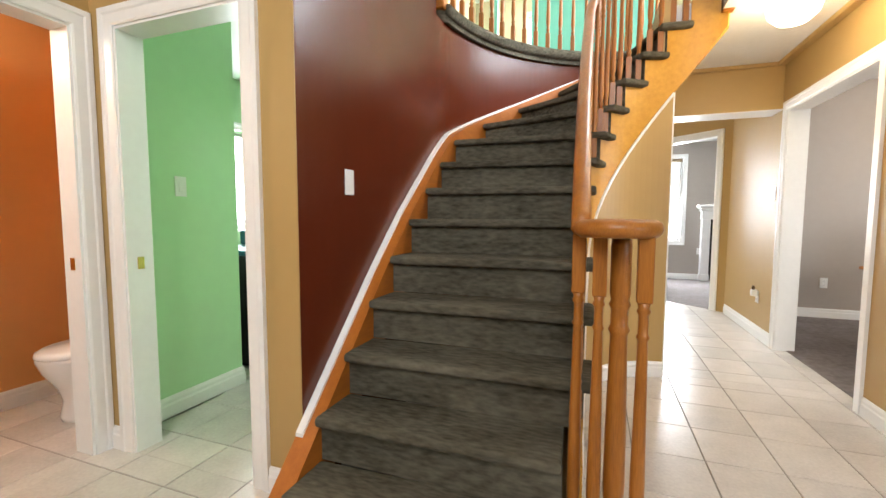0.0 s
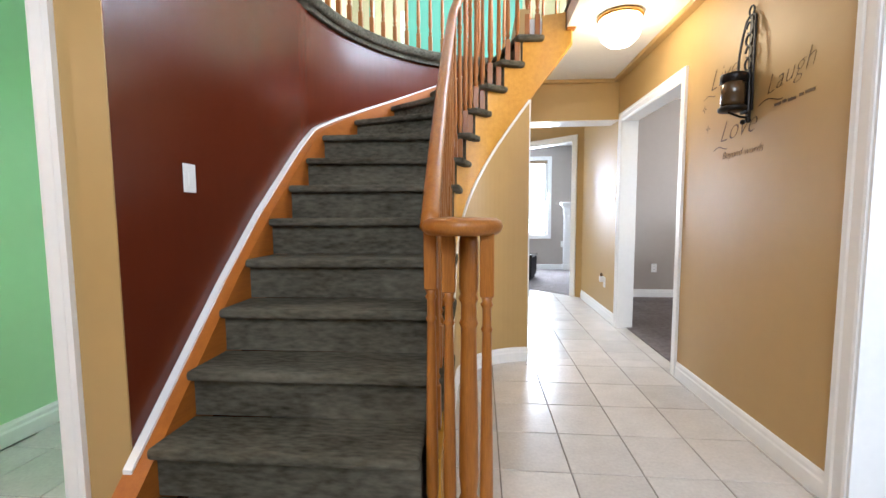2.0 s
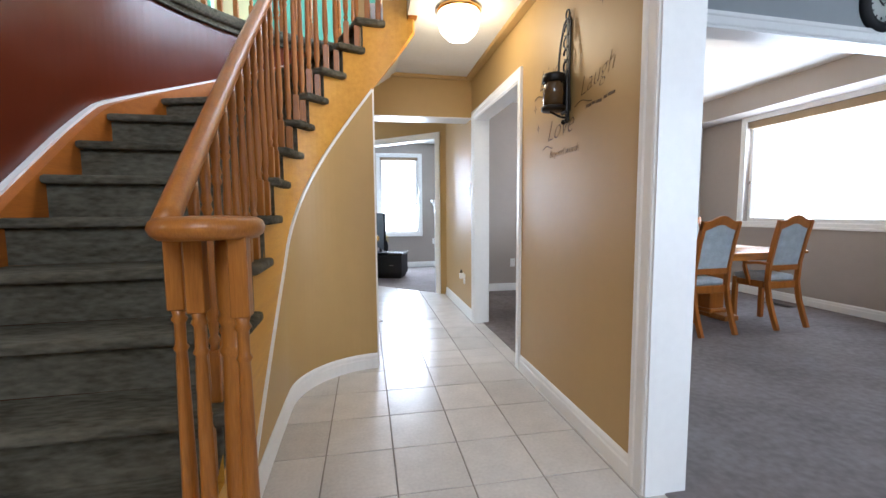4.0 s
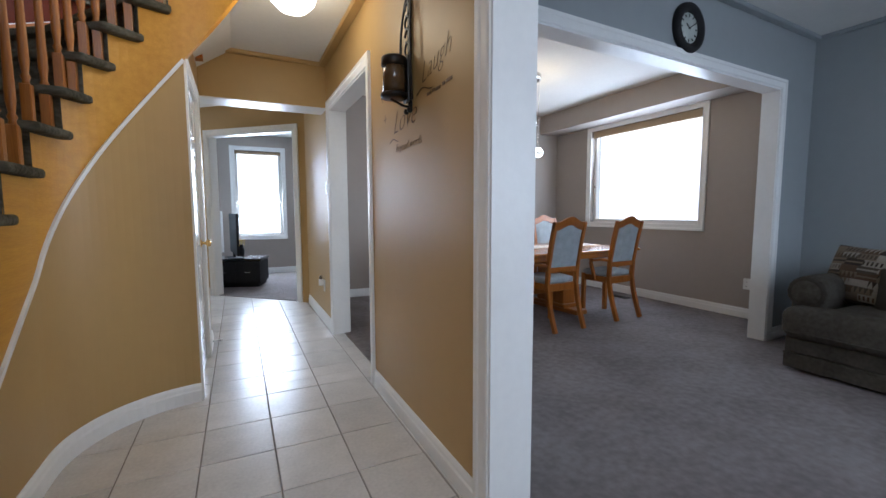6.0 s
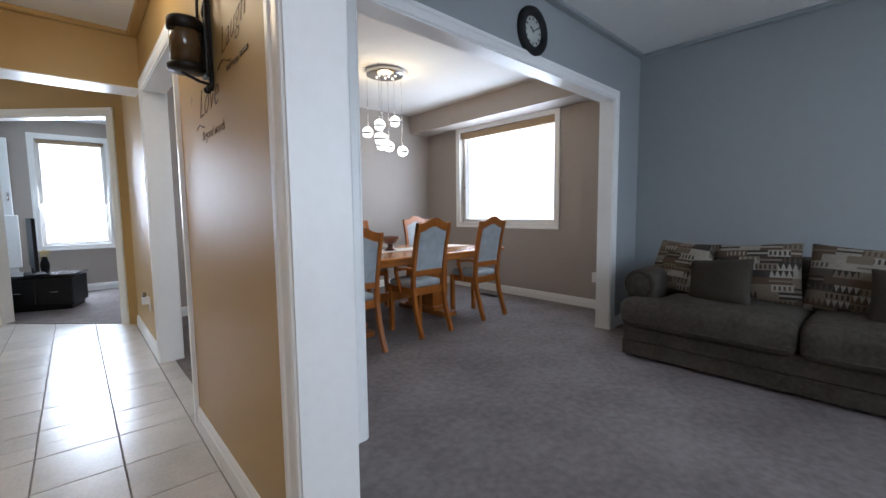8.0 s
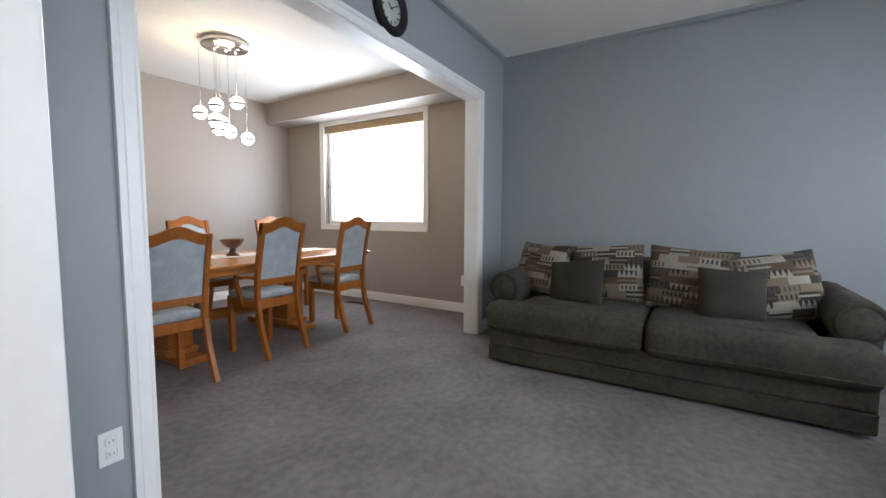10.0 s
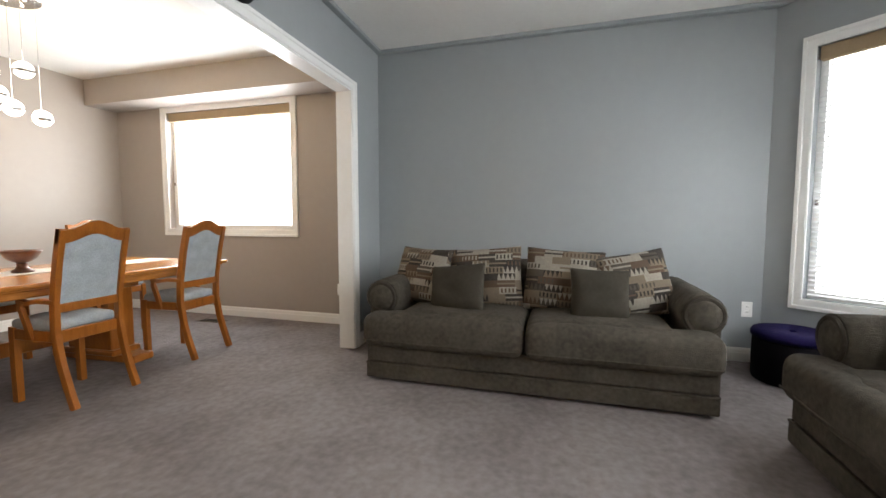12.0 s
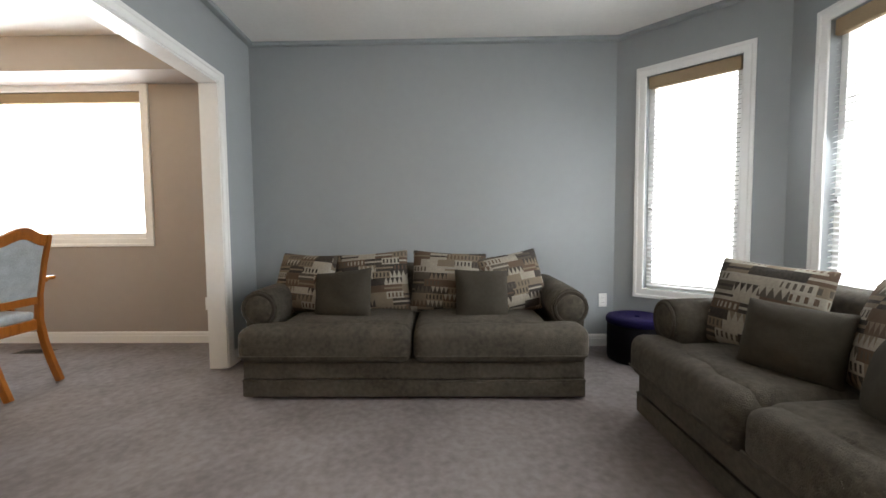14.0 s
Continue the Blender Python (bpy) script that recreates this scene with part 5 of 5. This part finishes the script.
vase = thing("flower_vase", "small dark vase of yellow flowers on the television stand", "vase", (1.02, 8.07, 0.457))
bm = bmesh.new()
lathe(bm, [(0.035, 0), (0.045, 0.03), (0.05, 0.10), (0.03, 0.17), (0.036, 0.20), (0.030, 0.20)], segs=18)
part("body", bm, black_gloss, vase, smooth=True)
random.seed(11)
for k in range(9):
    bm = bmesh.new()
    a, r = 2.4 * k, 0.012 + 0.0055 * k
    at = Vector((r * math.cos(a), r * math.sin(a), 0.235 + 0.05 * random.random()))
    for q in range(6):
        f = bm.faces.new([bm.verts.new(at + Vector(v)) for v in ((0, 0, 0), (0.02 * math.cos(q * 1.05), 0.02 * math.sin(q * 1.05), 0.012), (0.02 * math.cos(q * 1.05 + 0.9), 0.02 * math.sin(q * 1.05 + 0.9), 0.012))])
    lathe(bm, [(0.0025, 0.18 - at.z), (0.0022, 0.0)], at, 5)
    part("flower", bm, petal, vase, "yellow flower on its stem")
patio = tagged(block("patio_door", white, (0.60, 0.70, 9.13, 9.185, 0.012, 2.28), None, 0.008), "white framed patio door leaf folded against the wall", "door")
block("lower_panel", white, (0.60, 0.745, 9.10, 9.129, 0.45, 1.20), patio, 0.006)
block("handle", chrome, (0.655, 0.675, 9.085, 9.129, 1.40, 1.52), patio, 0.005)
block("threshold", white, (0.60, 0.745, 9.10, 9.129, 0.012, 0.10), patio, 0.004)

# ---- bathroom and laundry ----
wc = thing("toilet", "white porcelain toilet standing before the orange wall", "toilet", (-2.58, 1.63, 0), 0)
bm = bmesh.new()
lathe(bm, [(0.11, 0), (0.115, 0.03), (0.10, 0.12), (0.12, 0.2), (0.17, 0.3), (0.19, 0.37), (0.19, 0.39), (0.15, 0.395)], segs=24)
bmesh.ops.transform(bm, matrix=Matrix.Diagonal((0.95, 1.25, 1, 1)), verts=bm.verts)
part("bowl", bm, porcelain, wc, smooth=True)
bm = bmesh.new()
lathe(bm, [(0.19, 0.39), (0.195, 0.40), (0.19, 0.42), (0.17, 0.432), (0.02, 0.436)], segs=24)
bmesh.ops.transform(bm, matrix=Matrix.Diagonal((0.95, 1.25, 1, 1)), verts=bm.verts)
part("seat_lid", bm, porcelain, wc, smooth=True)
block("tank", porcelain, (-0.22, 0.22, 0.20, 0.39, 0.37, 0.74), wc, 0.025, segs=3)
block("tank_lid", porcelain, (-0.23, 0.23, 0.19, 0.395, 0.74, 0.775), wc, 0.01, segs=2)
cab = thing("wall_cabinet", "white painted wall cabinet in the bathroom", "cabinet", (-3.1, 1.17, 1.30), 90)
block("body", white, (-0.26, 0.24, -0.13, -0.001, 0, 0.80), cab, 0.006)
block("door", white, (-0.25, 0.23, -0.15, -0.13, 0.01, 0.79), cab, 0.004)
ws = thing("washing_machine", "black washing machine with a teal top panel", "washing machine", (-2.55, 2.86, 0), 0)
block("body", black_gloss, (-0.34, 0.34, -0.32, 0.34, 0.02, 0.88), ws, 0.02, segs=2)
block("top_panel", teal_plastic, (-0.345, 0.345, -0.325, 0.345, 0.88, 0.92), ws, 0.012, segs=2)
block("console", teal_plastic, (-0.34, 0.34, 0.24, 0.34, 0.92, 1.05), ws, 0.015, segs=2)
block("foot", dark_leather, (-0.3, 0.3, -0.28, 0.3, 0.0, 0.02), ws)


# ---- floor tiles ----
TX, TY, PX, PY, GAP = 1.112, 2.339, 0.326, 0.351, 0.006
floor = bpy.data.objects["floor"]


def tile_mesh(w, h):
    bm = bmesh.new()
    box(bm, -w / 2, w / 2, -h / 2, h / 2, -0.012, 0.0)
    top = [e for e in bm.edges if all(v.co.z > -0.001 for v in e.verts)]
    bmesh.ops.bevel(bm, geom=top, offset=0.002, segments=1, affect="EDGES")
    me = bpy.data.meshes.new("tile")
    bm.to_mesh(me)
    bm.free()
    me.materials.append(tile_mat)
    return me


whole = tile_mesh(PX - GAP, PY - GAP)
REGIONS = [(-2.05, 1.88, -0.6, 1.43), (0.16, 1.88, 1.43, 3.55), (0.70, 1.88, 3.55, 4.9), (-0.6, 1.88, 4.9, 7.5), (-2.10, -0.98, 1.43, 2.9), (-3.2, -2.10, 2.32, 3.4), (-3.1, -2.05, 0.5, 2.12)]
for x0, x1, y0, y1 in REGIONS:
    for i in range(math.floor((x0 - TX) / PX), math.ceil((x1 - TX) / PX)):
        for j in range(math.floor((y0 - TY) / PY), math.ceil((y1 - TY) / PY)):
            a, b = max(x0, TX + i * PX + GAP / 2), min(x1, TX + (i + 1) * PX - GAP / 2)
            c, d = max(y0, TY + j * PY + GAP / 2), min(y1, TY + (j + 1) * PY - GAP / 2)
            if b - a < 0.01 or d - c < 0.01 or a + c > 8.4:
                continue
            full = b - a > PX - GAP - 1e-4 and d - c > PY - GAP - 1e-4
            t = new("tile", whole if full else tile_mesh(b - a, d - c))
            t.location = ((a + b) / 2, (c + d) / 2, 0.0)
            t.parent = floor

# the tiles behind and beside the walk, laid as one field
REST = [(-2.05, 1.88, -2.4, -0.6), (-3.1, -2.17, -0.6, 0.5), (-2.6, -0.6, 4.9, 8.6), (-0.6, 0.42, 7.5, 8.6), (-3.2, -0.98, 3.4, 4.5)]
bm = bmesh.new()
for x0, x1, y0, y1 in REST:
    for i in range(math.floor((x0 - TX) / PX), math.ceil((x1 - TX) / PX)):
        for j in range(math.floor((y0 - TY) / PY), math.ceil((y1 - TY) / PY)):
            a, b = max(x0, TX + i * PX + GAP / 2), min(x1, TX + (i + 1) * PX - GAP / 2)
            c, d = max(y0, TY + j * PY + GAP / 2), min(y1, TY + (j + 1) * PY - GAP / 2)
            if b - a > 0.01 and d - c > 0.01:
                box(bm, a, b, c, d, -0.012, 0.0)
field = tagged(link("tile_field", bm, tile_mat, floor), kind="stuff")

# each tile a little lighter or darker than its neighbours
tt = tile_mat.node_tree
info = tt.nodes.new("ShaderNodeObjectInfo")
rng = tt.nodes.new("ShaderNodeMapRange")
rng.inputs["To Min"].default_value, rng.inputs["To Max"].default_value = 0.90, 1.08
tt.links.new(info.outputs["Random"], rng.inputs["Value"])
bs = tt.nodes["Principled BSDF"]
src = bs.inputs["Base Color"].links[0].from_socket
mul = tt.nodes.new("ShaderNodeVectorMath")
mul.operation = "SCALE"
tt.links.new(src, mul.inputs[0])
tt.links.new(rng.outputs["Result"], mul.inputs["Scale"])
tt.links.new(mul.outputs[0], bs.inputs["Base Color"])

# let the mottling run on from tile to tile
place = tt.nodes.new("ShaderNodeVectorMath")
place.operation = "ADD"
mapping = [n for n in tt.nodes if n.type == "MAPPING"][0]
tt.links.new(mapping.inputs["Vector"].links[0].from_socket, place.inputs[0])
tt.links.new(info.outputs["Location"], place.inputs[1])
tt.links.new(place.outputs[0], mapping.inputs["Vector"])
